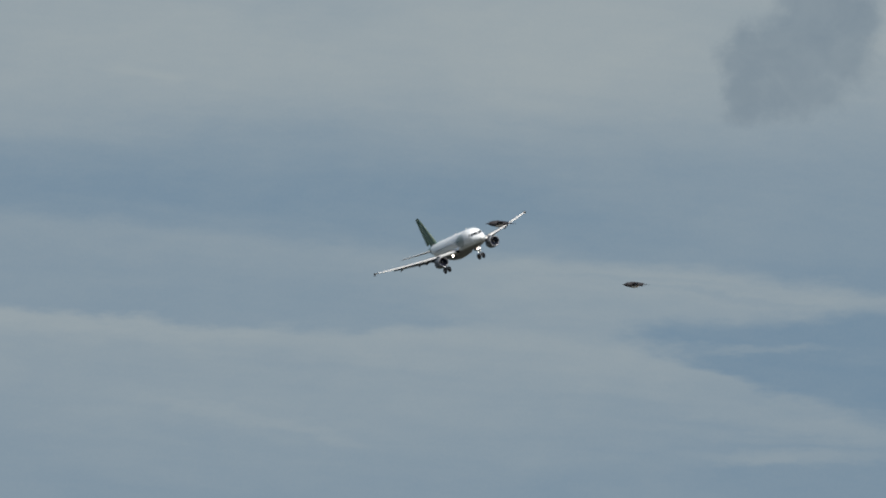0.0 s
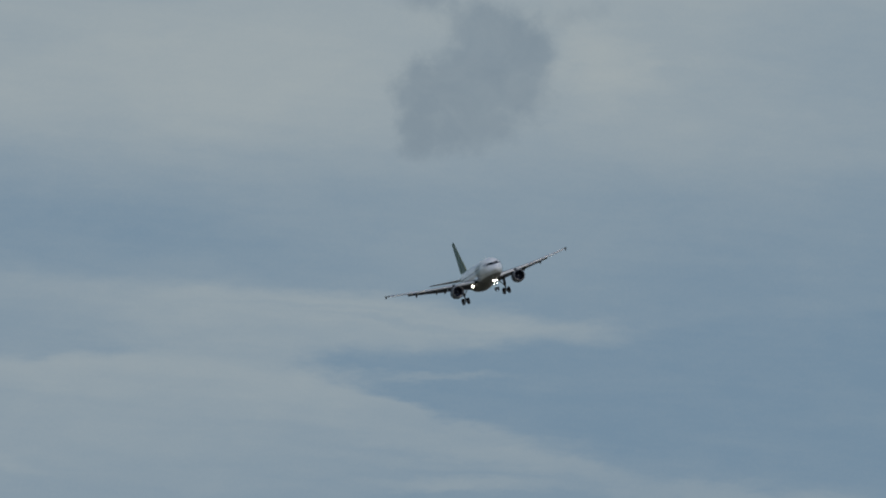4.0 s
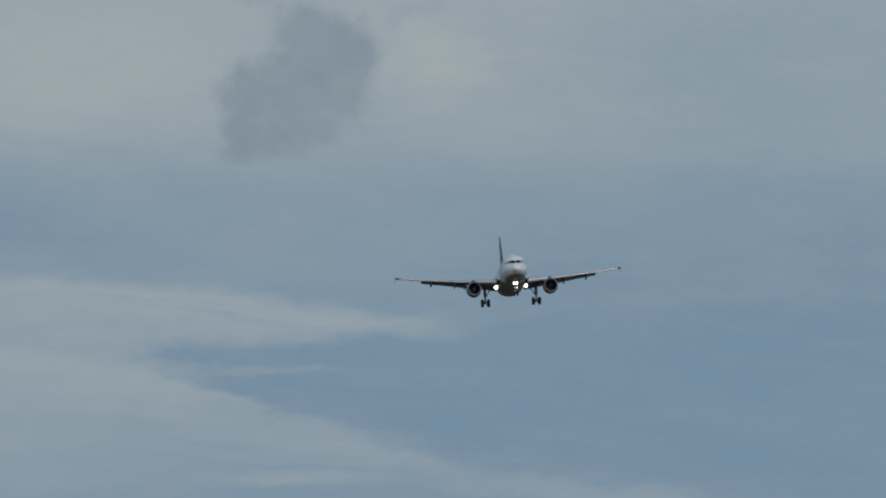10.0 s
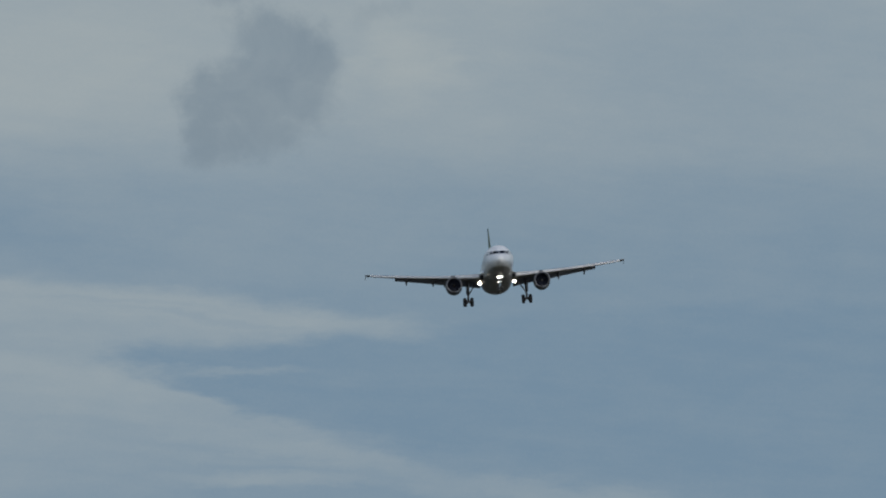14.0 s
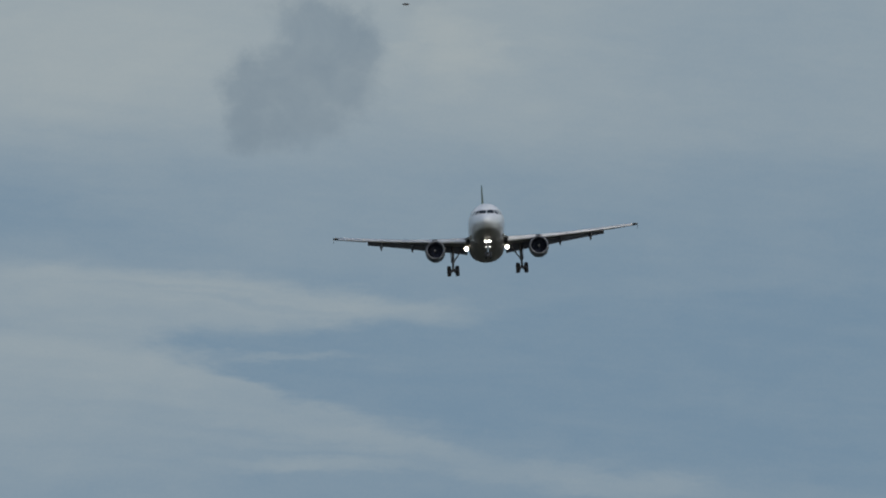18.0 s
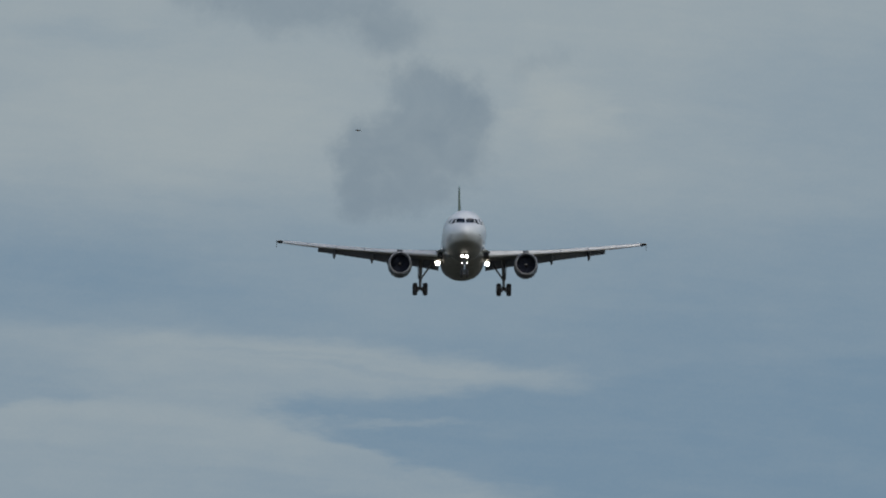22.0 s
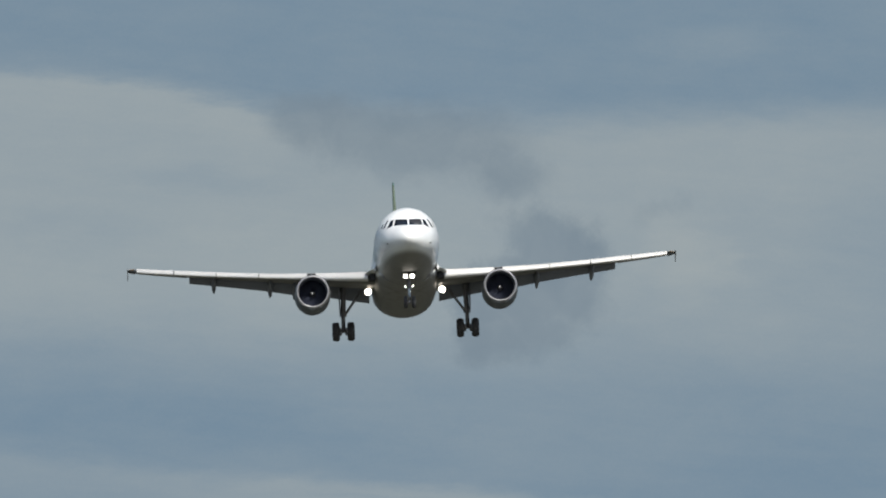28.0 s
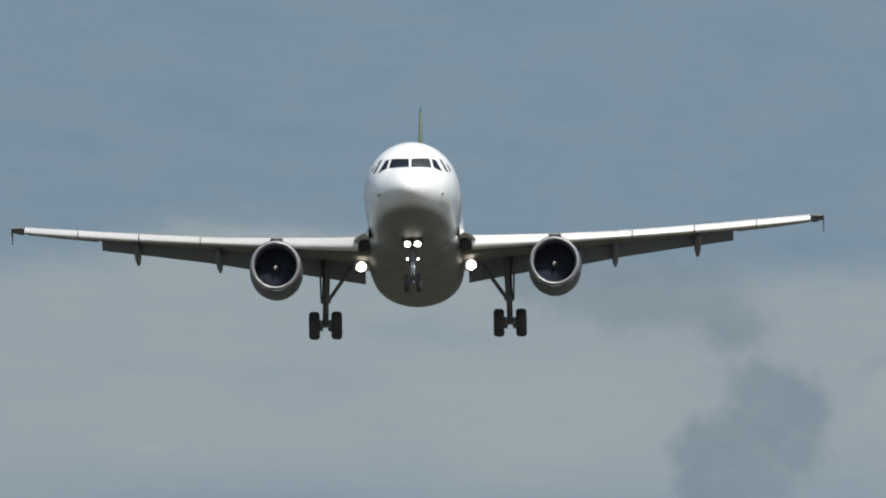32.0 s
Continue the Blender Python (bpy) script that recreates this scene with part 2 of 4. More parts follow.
def low_cloud(k, uv, shapes, depth):
    """The cover of a ragged, curled low cloud."""
    n2 = k.vec('SUBTRACT', k.noise(uv, 11.0, 7.0, 0.62, 1), (0.5, 0.5, 0.5))
    n4 = k.vec('SUBTRACT', k.noise(uv, 5.0, 2.0, 0.5, 1), (0.5, 0.5, 0.5))
    curl = k.vec('ADD', uv, k.vec('MULTIPLY', n2, (0.085, 0.085, 0.0)))
    curl = k.vec('ADD', curl, k.vec('MULTIPLY', n4, (0.05, 0.05, 0.0)))
    ragged = k.noise(uv, 12.0, 9.0, 0.68, 0, 0.6)
    lumps = k.noise(uv, 8.5, 7.0, 0.62, 0, 0.5)
    low = 0.0
    for u, v, ru, rv, turn, edge, w in shapes:
        low = k.math('MAXIMUM', low, k.math('MULTIPLY', k.blob(curl, u, v, ru, rv, turn, edge), w))
    low = k.math('MULTIPLY_ADD', k.math('SUBTRACT', ragged, 0.5), 0.55, low)
    return k.math('MULTIPLY', k.ramp(low, 0.17, 0.82), k.ramp(lumps, 0.3, 0.7, depth * 0.68, depth), clamp=True)


def cumulus_material():
    k = Tree("grey_cumulus")
    cover = low_cloud(k, k.coords("UV"), CUMULUS, 0.80)
    k.n.remove(k.bsdf)
    e, gap, both = k.n.new("ShaderNodeEmission"), k.n.new("ShaderNodeBsdfTransparent"), k.n.new("ShaderNodeMixShader")
    e.inputs[0].default_value = (*SKY_GREY, 1.0)
    k.link(cover, both.inputs[0])
    k.link(gap.outputs[0], both.inputs[1])
    k.link(e.outputs[0], both.inputs[2])
    k.link(both.outputs[0], k.out.inputs[0])
    return k.mat


SKY_BASE = 0.34   # paleness between the sheets
SKY_BLUE, SKY_PALE, SKY_GREY = (0.175, 0.262, 0.350), (0.334, 0.387, 0.412), (0.190, 0.249, 0.303)
# sheets: paleness, share, softness of the upper edge, depth, fade below, (from u, to u, fade), edge line
UPPER_SHEETS = (
    (0.17, 1.0, 0.05, 1.30, 0.15, (-9.0, 9.0, 1.0), ((-1.0, -1.50), (1.0, -1.50))),
    (0.85, 1.0, 0.05, 0.28, 0.25, (-9.0, 9.0, 1.0),
     ((-1.3, -0.20), (-1.1, -0.23), (-0.95, -0.285), (-0.73, -0.275), (-0.53, -0.24), (-0.36, -0.205), (0.0, -0.195), (0.3, -0.20), (0.9, -0.21))),
    (1.05, 0.7, 0.016, 0.0, 0.10, (-0.95, -0.36, 0.08), ((-0.95, -0.285), (-0.73, -0.275), (-0.53, -0.24), (-0.36, -0.20))),
)
# patches: paleness, share, centre u, v, half sizes, turn clockwise
UPPER_PATCHES = (
    (1.02, 0.65, -0.26, 0.05, 0.34, 0.16, 0),     # pale before the cumulus
    (1.10, 0.80, 0.35, 0.055, 0.13, 0.10, 15),     # bright lobes behind it
    (0.58, 0.70, -0.74, 0.00, 0.22, 0.055, 3),
    (0.62, 0.60, -0.50, -0.085, 0.22, 0.035, 4),
    (0.88, 0.60, 0.45, -0.13, 0.50, 0.075, 2),
    (0.42, 0.75, 0.95, 0.05, 0.65, 0.26, 0),
    (0.98, 0.50, -0.62, 0.08, 0.60, 0.16, 2),
    (0.42, 0.55, 0.40, -0.33, 0.18, 0.06, -12),
    (1.05, 0.60, -1.03, 0.112, 0.12, 0.016, 4),
    (0.95, 0.60, -0.95, 0.09, 0.36, 0.15, 2),
)
LOWER_SHEETS = (
    (0.15, 0.90, 0.12, 9.0, 1.0, (-0.10, 9.0, 0.30), ((-0.2, 0.47), (0.2, 0.43), (0.7, 0.34), (1.1, 0.29))),
    (0.10, 0.85, 0.06, 0.06, 0.10, (-9.0, -0.20, 0.30), ((-1.3, 0.25), (-0.8, 0.27), (-0.2, 0.31))),
    (0.52, 0.75, 0.018, 0.02, 0.10, (-1.4, -0.45, 0.15), ((-1.3, 0.358), (-0.49, 0.432))),
    (0.74, 0.95, 0.018, 0.045, 0.06, (-0.50, 0.34, 0.20), ((-1.3, 0.362), (-0.49, 0.432), (-0.09, 0.458), (0.17, 0.490), (0.31, 0.505), (0.55, 0.53))),
    (0.60, 0.95, 0.014, 0.10, 0.20, (-1.6, 0.30, 0.10), ((-1.3, 0.52), (-1.19, 0.533), (-0.89, 0.565), (-0.64, 0.570), (-0.49, 0.556), (-0.19, 0.52))),
    (0.95, 0.75, 0.012, 0.005, 0.05, (-1.6, -0.75, 0.20), ((-1.3, 0.52), (-1.19, 0.533), (-0.89, 0.565), (-0.64, 0.570))),
    (0.84, 0.60, 0.016, 0.01, 0.07, (-0.70, -0.10, 0.15), ((-0.64, 0.572), (-0.49, 0.562), (-0.19, 0.59), (-0.06, 0.62))),
)
LOWER_PATCHES = (
    (0.26, 0.45, 0.45, 0.33, 0.45, 0.13, 0),
    (0.40, 0.50, -0.56, 0.507, 0.14, 0.016, 2),
    (0.72, 0.60, -0.36, 0.525, 0.24, 0.055, 2),
    (0.48, 0.50, 0.00, 0.506, 0.28, 0.010, 4),
    (0.54, 0.50, -0.16, 0.480, 0.30, 0.008, 3),
    (0.54, 0.45, -0.34, 0.548, 0.26, 0.010, 2),
    (0.50, 0.50, -0.62, 0.640, 0.34, 0.014, 5),
    (0.74, 0.60, -0.84, 0.722, 0.28, 0.020, 14),
    (0.42, 0.60, -0.22, 0.685, 0.20, 0.013, 4),
    (0.42, 0.60, -0.95, 0.80, 0.50, 0.07, 4),
    (0.46, 0.50, -0.30, 0.79, 0.32, 0.035, 4),
)
POOL_TOP = ((-0.20, 0.554), (0.0, 0.540), (0.15, 0.528), (0.4, 0.520), (0.8, 0.47))
POOL_FOOT = ((-0.22, 0.572), (-0.10, 0.600), (-0.06, 0.618), (0.0, 0.648), (0.1, 0.683), (0.2, 0.711), (0.3, 0.731), (0.5, 0.766), (0.8, 0.81), (1.2, 0.86))
POOL_WISPS = (
    (0.48, 0.60, 0.04, 0.592, 0.18, 0.012, 1),
    (0.55, 0.25, -0.08, 0.602, 0.10, 0.018, 8),
    (0.66, 0.55, -0.02, 0.700, 0.17, 0.034, 14),   # the pale foot of the pool, aslant
    (0.66, 0.65, 0.22, 0.752, 0.26, 0.032, 11),
    (0.62, 0.65, 0.60, 0.816, 0.35, 0.036, 7),
    (0.50, 0.50, -0.02, 0.742, 0.22, 0.014, 7),
    (0.70, 0.60, 0.12, 0.790, 0.30, 0.022, 2),
)
CUMULUS = (
    (0.125, 0.018, 0.150, 0.112, 5, 0.9, 1.0),    # knob
    (0.183, 0.060, 0.100, 0.100, 0, 0.9, 0.95),
    (0.090, 0.105, 0.180, 0.135, -15, 0.9, 1.0),
    (0.005, 0.120, 0.105, 0.105, 0, 0.9, 0.95),
    (0.002, 0.185, 0.100, 0.095, 0, 1.0, 0.85),   # trailing foot
    (0.090, 0.180, 0.160, 0.100, 0, 1.0, 0.82),
    (0.175, 0.125, 0.115, 0.105, 0, 1.0, 0.88),
    (0.050, 0.185, 0.105, 0.095, 0, 1.0, 0.88),
    (0.130, 0.175, 0.110, 0.090, 0, 1.0, 0.78),
)
SMEAR = (
    (-0.12, -0.155, 0.38, 0.13, 3, 1.0, 0.98),
    (-0.27, -0.18, 0.25, 0.11, 15, 1.0, 0.95),
    (0.03, -0.11, 0.18, 0.10, 15, 1.0, 0.85),
    (0.32, -0.04, 0.14, 0.05, -30, 1.0, 0.42),
)


# ---------------------------------------------------------------- mesh helpers
def part(name, bm, material, parent, label="", smooth=38):
    """Links a bmesh as one mesh object under a thing or a part."""
    bmesh.ops.recalc_face_normals(bm, faces=bm.faces)
    me = bpy.data.meshes.new(name)
    bm.to_mesh(me)
    bm.free()
    for f in me.polygons:
        f.use_smooth = smooth > 0
    if smooth:
        me.set_sharp_from_angle(angle=radians(smooth))
    me.materials.append(material)
    ob = new(name, me)
    ob.parent = parent
    if label:
        tagged(ob, label)
    return ob


def loft(bm, rings, closed=True, caps=True):
    """Skins rings of equally many points."""
    vs = [[bm.verts.new(p) for p in r] for r in rings]
    n = len(vs[0])
    for a, b in zip(vs, vs[1:]):
        for i in range(n if closed else n - 1):
            j = (i + 1) % n
            bm.faces.new((a[i], a[j], b[j], b[i]))
    if caps:
        bm.faces.new(vs[0])
        bm.faces.new(vs[-1])
    return bm


def lathe(bm, profile, centre, axis='Y', n=40, squash=1.0, caps=False):
    """Turns (along, radius) pairs round an axis through centre."""
    rings = []
    for a, r in profile:
        ring = []
        for i in range(n):
            w = 2 * math.pi * i / n
            c, s = math.cos(w) * r, math.sin(w) * r * squash
            d = {'X': (a, c, s), 'Y': (c, a, s), 'Z': (c, s, a)}[axis]
            ring.append(Vector(centre) + Vector(d))
        rings.append(ring)
    return loft(bm, rings, caps=caps)


def tube(bm, p, q, r0, r1=None, n=14):
    """A round bar from p to q."""
    p, q = Vector(p), Vector(q)
    r1 = r0 if r1 is None else r1
    turn = (q - p).to_track_quat('Z', 'Y').to_matrix()
    rings = [[e + turn @ Vector((math.cos(2 * math.pi * i / n) * r, math.sin(2 * math.pi * i / n) * r, 0)) for i in range(n)]
             for e, r in ((p, r0), (q, r1))]
    return loft(bm, rings)


def slab(bm, corners, thick):
    """A plate with the given corner loop, thickened along its normal."""
    c = [Vector(p) for p in corners]
    n = (c[1] - c[0]).cross(c[2] - c[0]).normalized() * thick / 2
    return loft(bm, [[p - n for p in c], [p + n for p in c]])


def curve(xs, ys):
    """A smooth monotone curve through knots."""
    xs, ys = np.array(xs, float), np.array(ys, float)
    h, d = np.diff(xs), np.diff(ys) / np.diff(xs)
    m = np.zeros(len(xs))
    m[0], m[-1] = d[0], d[-1]
    for i in range(1, len(xs) - 1):
        if d[i - 1] * d[i] > 0:
            m[i] = 2 * d[i - 1] * d[i] / (d[i - 1] + d[i])

    def at(x):
        i = int(min(max(np.searchsorted(xs, x) - 1, 0), len(xs) - 2))
        t = min(max((x - xs[i]) / h[i], 0.0), 1.0)
        return float((2 * t ** 3 - 3 * t ** 2 + 1) * ys[i] + (t ** 3 - 2 * t ** 2 + t) * h[i] * m[i]
                     + (3 * t ** 2 - 2 * t ** 3) * ys[i + 1] + (t ** 3 - t ** 2) * h[i] * m[i + 1])
    return at


# ---------------------------------------------------------------- the setting
def build_ground():
    bm = bmesh.new()
    bmesh.ops.create_circle(bm, cap_ends=True, segments=96, radius=4950.0)
    ob = part("ground", bm, grass_material(), None, smooth=0)
    tagged(ob, "flat mown green airfield grass reaching the horizon", "ground", kind="structure")


SKY_FAR, SKY_UP = 4800.0, 4.865   # radius of the backdrop; tilt of its u, v origin


def sky_sheet(far, bearings, heights, material, label, category):
    """A piece of the sky's vault round the eye."""
    bm = bmesh.new()
    layer = bm.loops.layers.uv.new("sky")
    grid, unit = [], math.degrees(1000.0 / 24790.0)
    for e in heights:
        row = []
        for b in bearings:
            a, t = radians(b), radians(e)
            row.append((bm.verts.new((far * math.sin(a) * math.cos(t), far * math.cos(a) * math.cos(t), far * math.sin(t))),
                        (b / unit, (SKY_UP - e) / unit)))
        grid.append(row)
    for r, s in zip(grid, grid[1:]):
        for i in range(len(r) - 1):
            q = (r[i], r[i + 1], s[i + 1], s[i])
            f = bm.faces.new([v for v, _ in q])
            for loop, (_, uv) in zip(f.loops, q):
                loop[layer].uv = uv
    me = bpy.data.meshes.new("backdrop")
    bm.to_mesh(me)
    bm.free()
    me.materials.append(material)
    ob = new("backdrop", me)
    ob.location = EYE
    tagged(ob, label, category, kind="structure")
    return ob


def build_backdrop():
    sky_sheet(SKY_FAR, [-25.0 + 0.5 * i for i in range(101)], [0.5 * j for j in range(41)], sky_material(),
              "grey-blue sky with pale drawn-out cloud streaks", "sky")
    return sky_sheet(SKY_FAR * 0.98, [-1.0 + 0.1 * i for i in range(24)], [SKY_UP - 1.2 + 0.1 * j for j in range(20)], cumulus_material(),
                     "ragged grey cumulus drifting before paler cloud", "cloud")


build_ground()
cumulus = build_backdrop()


# ---------------------------------------------------------------- the airliner
# its own space: nose towards -Y, port wing towards +X, z = 0 on the fuselage axis, ahead
# y = station - NOSE on the body, - WING on the wings, - TAIL on the tail surfaces
NOSE, WING_AT, TAIL_AT = 15.1, 16.5, 18.25
ST = (0, 0.02, 0.06, 0.13, 0.25, 0.5, 1.0, 1.5, 2.0, 2.5, 3.0, 3.6, 4.5, 5.5, 6.6, 20.27, 22.27, 24.27, 26.27, 28.27, 30.27, 32.27, 33.47, 33.84)
TOP = curve(ST, (-0.66, -0.55, -0.465, -0.37, -0.25, -0.08, 0.18, 0.40, 0.66, 1.02, 1.34, 1.62, 1.89, 2.02, 2.07, 2.07, 2.07, 2.05, 2.0, 1.92, 1.78, 1.52, 1.33, 1.22))
BOT = curve(ST, (-0.66, -0.77, -0.855, -0.945, -1.05, -1.20, -1.42, -1.59, -1.71, -1.80, -1.87, -1.94, -2.01, -2.05, -2.07, -2.07, -1.96, -1.58, -1.04, -0.42, 0.24, 0.80, 1.02, 1.12))
HALF = curve(ST, (0.004, 0.12, 0.21, 0.31, 0.43, 0.62, 0.90, 1.12, 1.31, 1.47, 1.60, 1.73, 1.86, 1.94, 1.975, 1.975, 1.95, 1.83, 1.6, 1.27, 0.88, 0.46, 0.2, 0.05))


def skin_x(s, z, off=0.0):
    """Half width of the skin at a station and a height."""
    c, h = (TOP(s) + BOT(s)) / 2, (TOP(s) - BOT(s)) / 2
    return (HALF(s) + off) * math.sqrt(max(1 - ((z - c) / (h + off)) ** 2, 0.0))


def skin_s(x, z):
    """Station at which the nose skin passes (x, z) seen from ahead."""
    lo, hi = 0.0, 6.6
    for _ in range(40):
        s = (lo + hi) / 2
        c, h = (TOP(s) + BOT(s)) / 2, (TOP(s) - BOT(s)) / 2
        if (x / HALF(s)) ** 2 + ((z - c) / h) ** 2 > 1:
            lo = s
        else:
            hi = s
    return hi


def front_pane(corners, proud, n=6):
    """A pane laid on the nose, its corner loop given as (x, z) seen from ahead."""
    a, b, c, d = [Vector(p) for p in corners]
    bm = bmesh.new()
    g = []
    for j in range(n + 1):
        row = []
        for i in range(n + 1):
            u, v = i / n, j / n
            p = (a * (1 - u) + b * u) * (1 - v) + (d * (1 - u) + c * u) * v
            row.append(bm.verts.new((p.x * 1.004, skin_s(p.x, p.y) - NOSE - proud, p.y + proud * 0.5)))
        g.append(row)
    for r, s in zip(g, g[1:]):
        for i in range(n):
            bm.faces.new((r[i], r[i + 1], s[i + 1], s[i]))
    return bm


def side_pane(corners, side, proud, n=6):
    """A pane laid on the flank, its corner loop given as (station, z)."""
    a, b, c, d = [Vector(p) for p in corners]
    bm = bmesh.new()
    g = []
    for j in range(n + 1):
        row = []
        for i in range(n + 1):
            u, v = i / n, j / n
            p = (a * (1 - u) + b * u) * (1 - v) + (d * (1 - u) + c * u) * v
            row.append(bm.verts.new((side * skin_x(p.x, p.y, proud), p.x - NOSE, p.y)))
        g.append(row)
    for r, s in zip(g, g[1:]):
        for i in range(n):
            bm.faces.new((r[i], r[i + 1], s[i + 1], s[i]))
    return bm


def side_oval(s, z, rs, rz, side, proud, n=28, rings=6):
    """A rounded marking or window on the flank."""
    bm = bmesh.new()
    loops = []
    for k in range(rings + 1):
        r = 1 - k / (rings + 0.3)
        ring = []
        for i in range(n):
            w = 2 * math.pi * i / n
            ss, zz = s + rs * r * math.cos(w), z + rz * r * math.sin(w)
            ring.append((side * skin_x(ss, zz, proud), ss - NOSE, zz))
        loops.append(ring)
    return loft(bm, loops, caps=False)


# wing planform by half span: leading edge, trailing edge, height, incidence
LE = curve((0.0, 1.9, 6.4, 16.75), (11.0, 12.25, 14.6, 20.0))
TE = curve((0.0, 1.9, 6.4, 16.75), (18.9, 18.75, 18.65, 21.5))


def wing_z(x):
    return -1.16 + 0.10 * (x - 2) + 0.0028 * (x - 2) ** 2


def incidence(x):
    return radians(-1.8 + 1.3 * min(x / 10.0, 1.0))


def airfoil(lo, hi, thick, n=9):
    """A loop of (chord share, height share) round a section between two shares of the chord."""
    def t(c):
        c = min(max(c, 0.0), 1.0)
        return thick / 0.2 * (0.2969 * math.sqrt(c) - 0.126 * c - 0.3516 * c * c + 0.2843 * c ** 3 - 0.1036 * c ** 4)
    cs = [lo + (hi - lo) * (0.5 - 0.5 * math.cos(math.pi * i / n)) for i in range(n + 1)]
    camber = lambda c: 0.06 * c * (1 - c)
    up = [(c, camber(c) + t(c)) for c in reversed(cs)]
    return up + [(c, camber(c) - t(c)) for c in (cs[1:] if lo == 0 else cs)]


def wing_point(x, c, h, side):
    chord, w = TE(x) - LE(x), incidence(x)
    dy, dz = c * chord - 0.4 * chord, h * chord
    return Vector((side * x, LE(x) + 0.4 * chord + dy * math.cos(w) + dz * math.sin(w) - WING_AT, wing_z(x) - dy * math.sin(w) + dz * math.cos(w)))


def wing_strip(xs, loop_at, side):
    bm = bmesh.new()
    return loft(bm, [[wing_point(x, c, h, side) for c, h in loop_at(x)] for x in xs])


def thickness(x):
    return 0.15 - 0.04 * min(x / 8.0, 1.0)


def turned(loop, pivot, degrees_down, shift):
    """Tilts a section loop nose-up about a pivot and moves it, in shares of the chord."""
    a = radians(degrees_down)
    out = []
    for c, h in loop:
        dc, dh = c - pivot[0], h - pivot[1]
        out.append((pivot[0] + dc * math.cos(a) + dh * math.sin(a) + shift[0], pivot[1] - dc * math.sin(a) + dh * math.cos(a) + shift[1]))
    return out


def fixed_loop(x, above, below):
    """The fixed wing box: its nose is cut back underneath, in the shade of the slats."""
    return airfoil(above, 0.765, thickness(x), 9)[:10] + airfoil(below, 0.765, thickness(x), 9)[10:]


def slat_loop(x):
    """A drooped leading-edge slat: a curved shell ahead of the fixed nose."""
    th, share = thickness(x), min(max(0.42 / (TE(x) - LE(x)), 0.07), 0.25)
    nose = airfoil(0.0, share, th * (1.1 + 0.45 * min(max((x - 8.0) / 6.0, 0.0), 1.0)), 7)
    up, back = nose[:8], []
    for c, h in nose[1:7]:
        back.append((c * 0.86 + 0.2 * share, h * 0.72 + 0.004))
    low = nose[8:11]
    loop = up + low + list(reversed([(c, h - 0.002) for c, h in back]))[:4]
    return turned(loop, (share, 0.05), -17, (-0.36 * share, -0.07 * share))


def flap_loop(depth):
    def at(x):
        shape = [(0.74 + (c * depth), h * depth + 0.0) for c, h in airfoil(0.0, 1.0, 0.15, 8)]
        return turned(shape, (0.74, 0.0), 33, (0.012, -0.016))
    return at


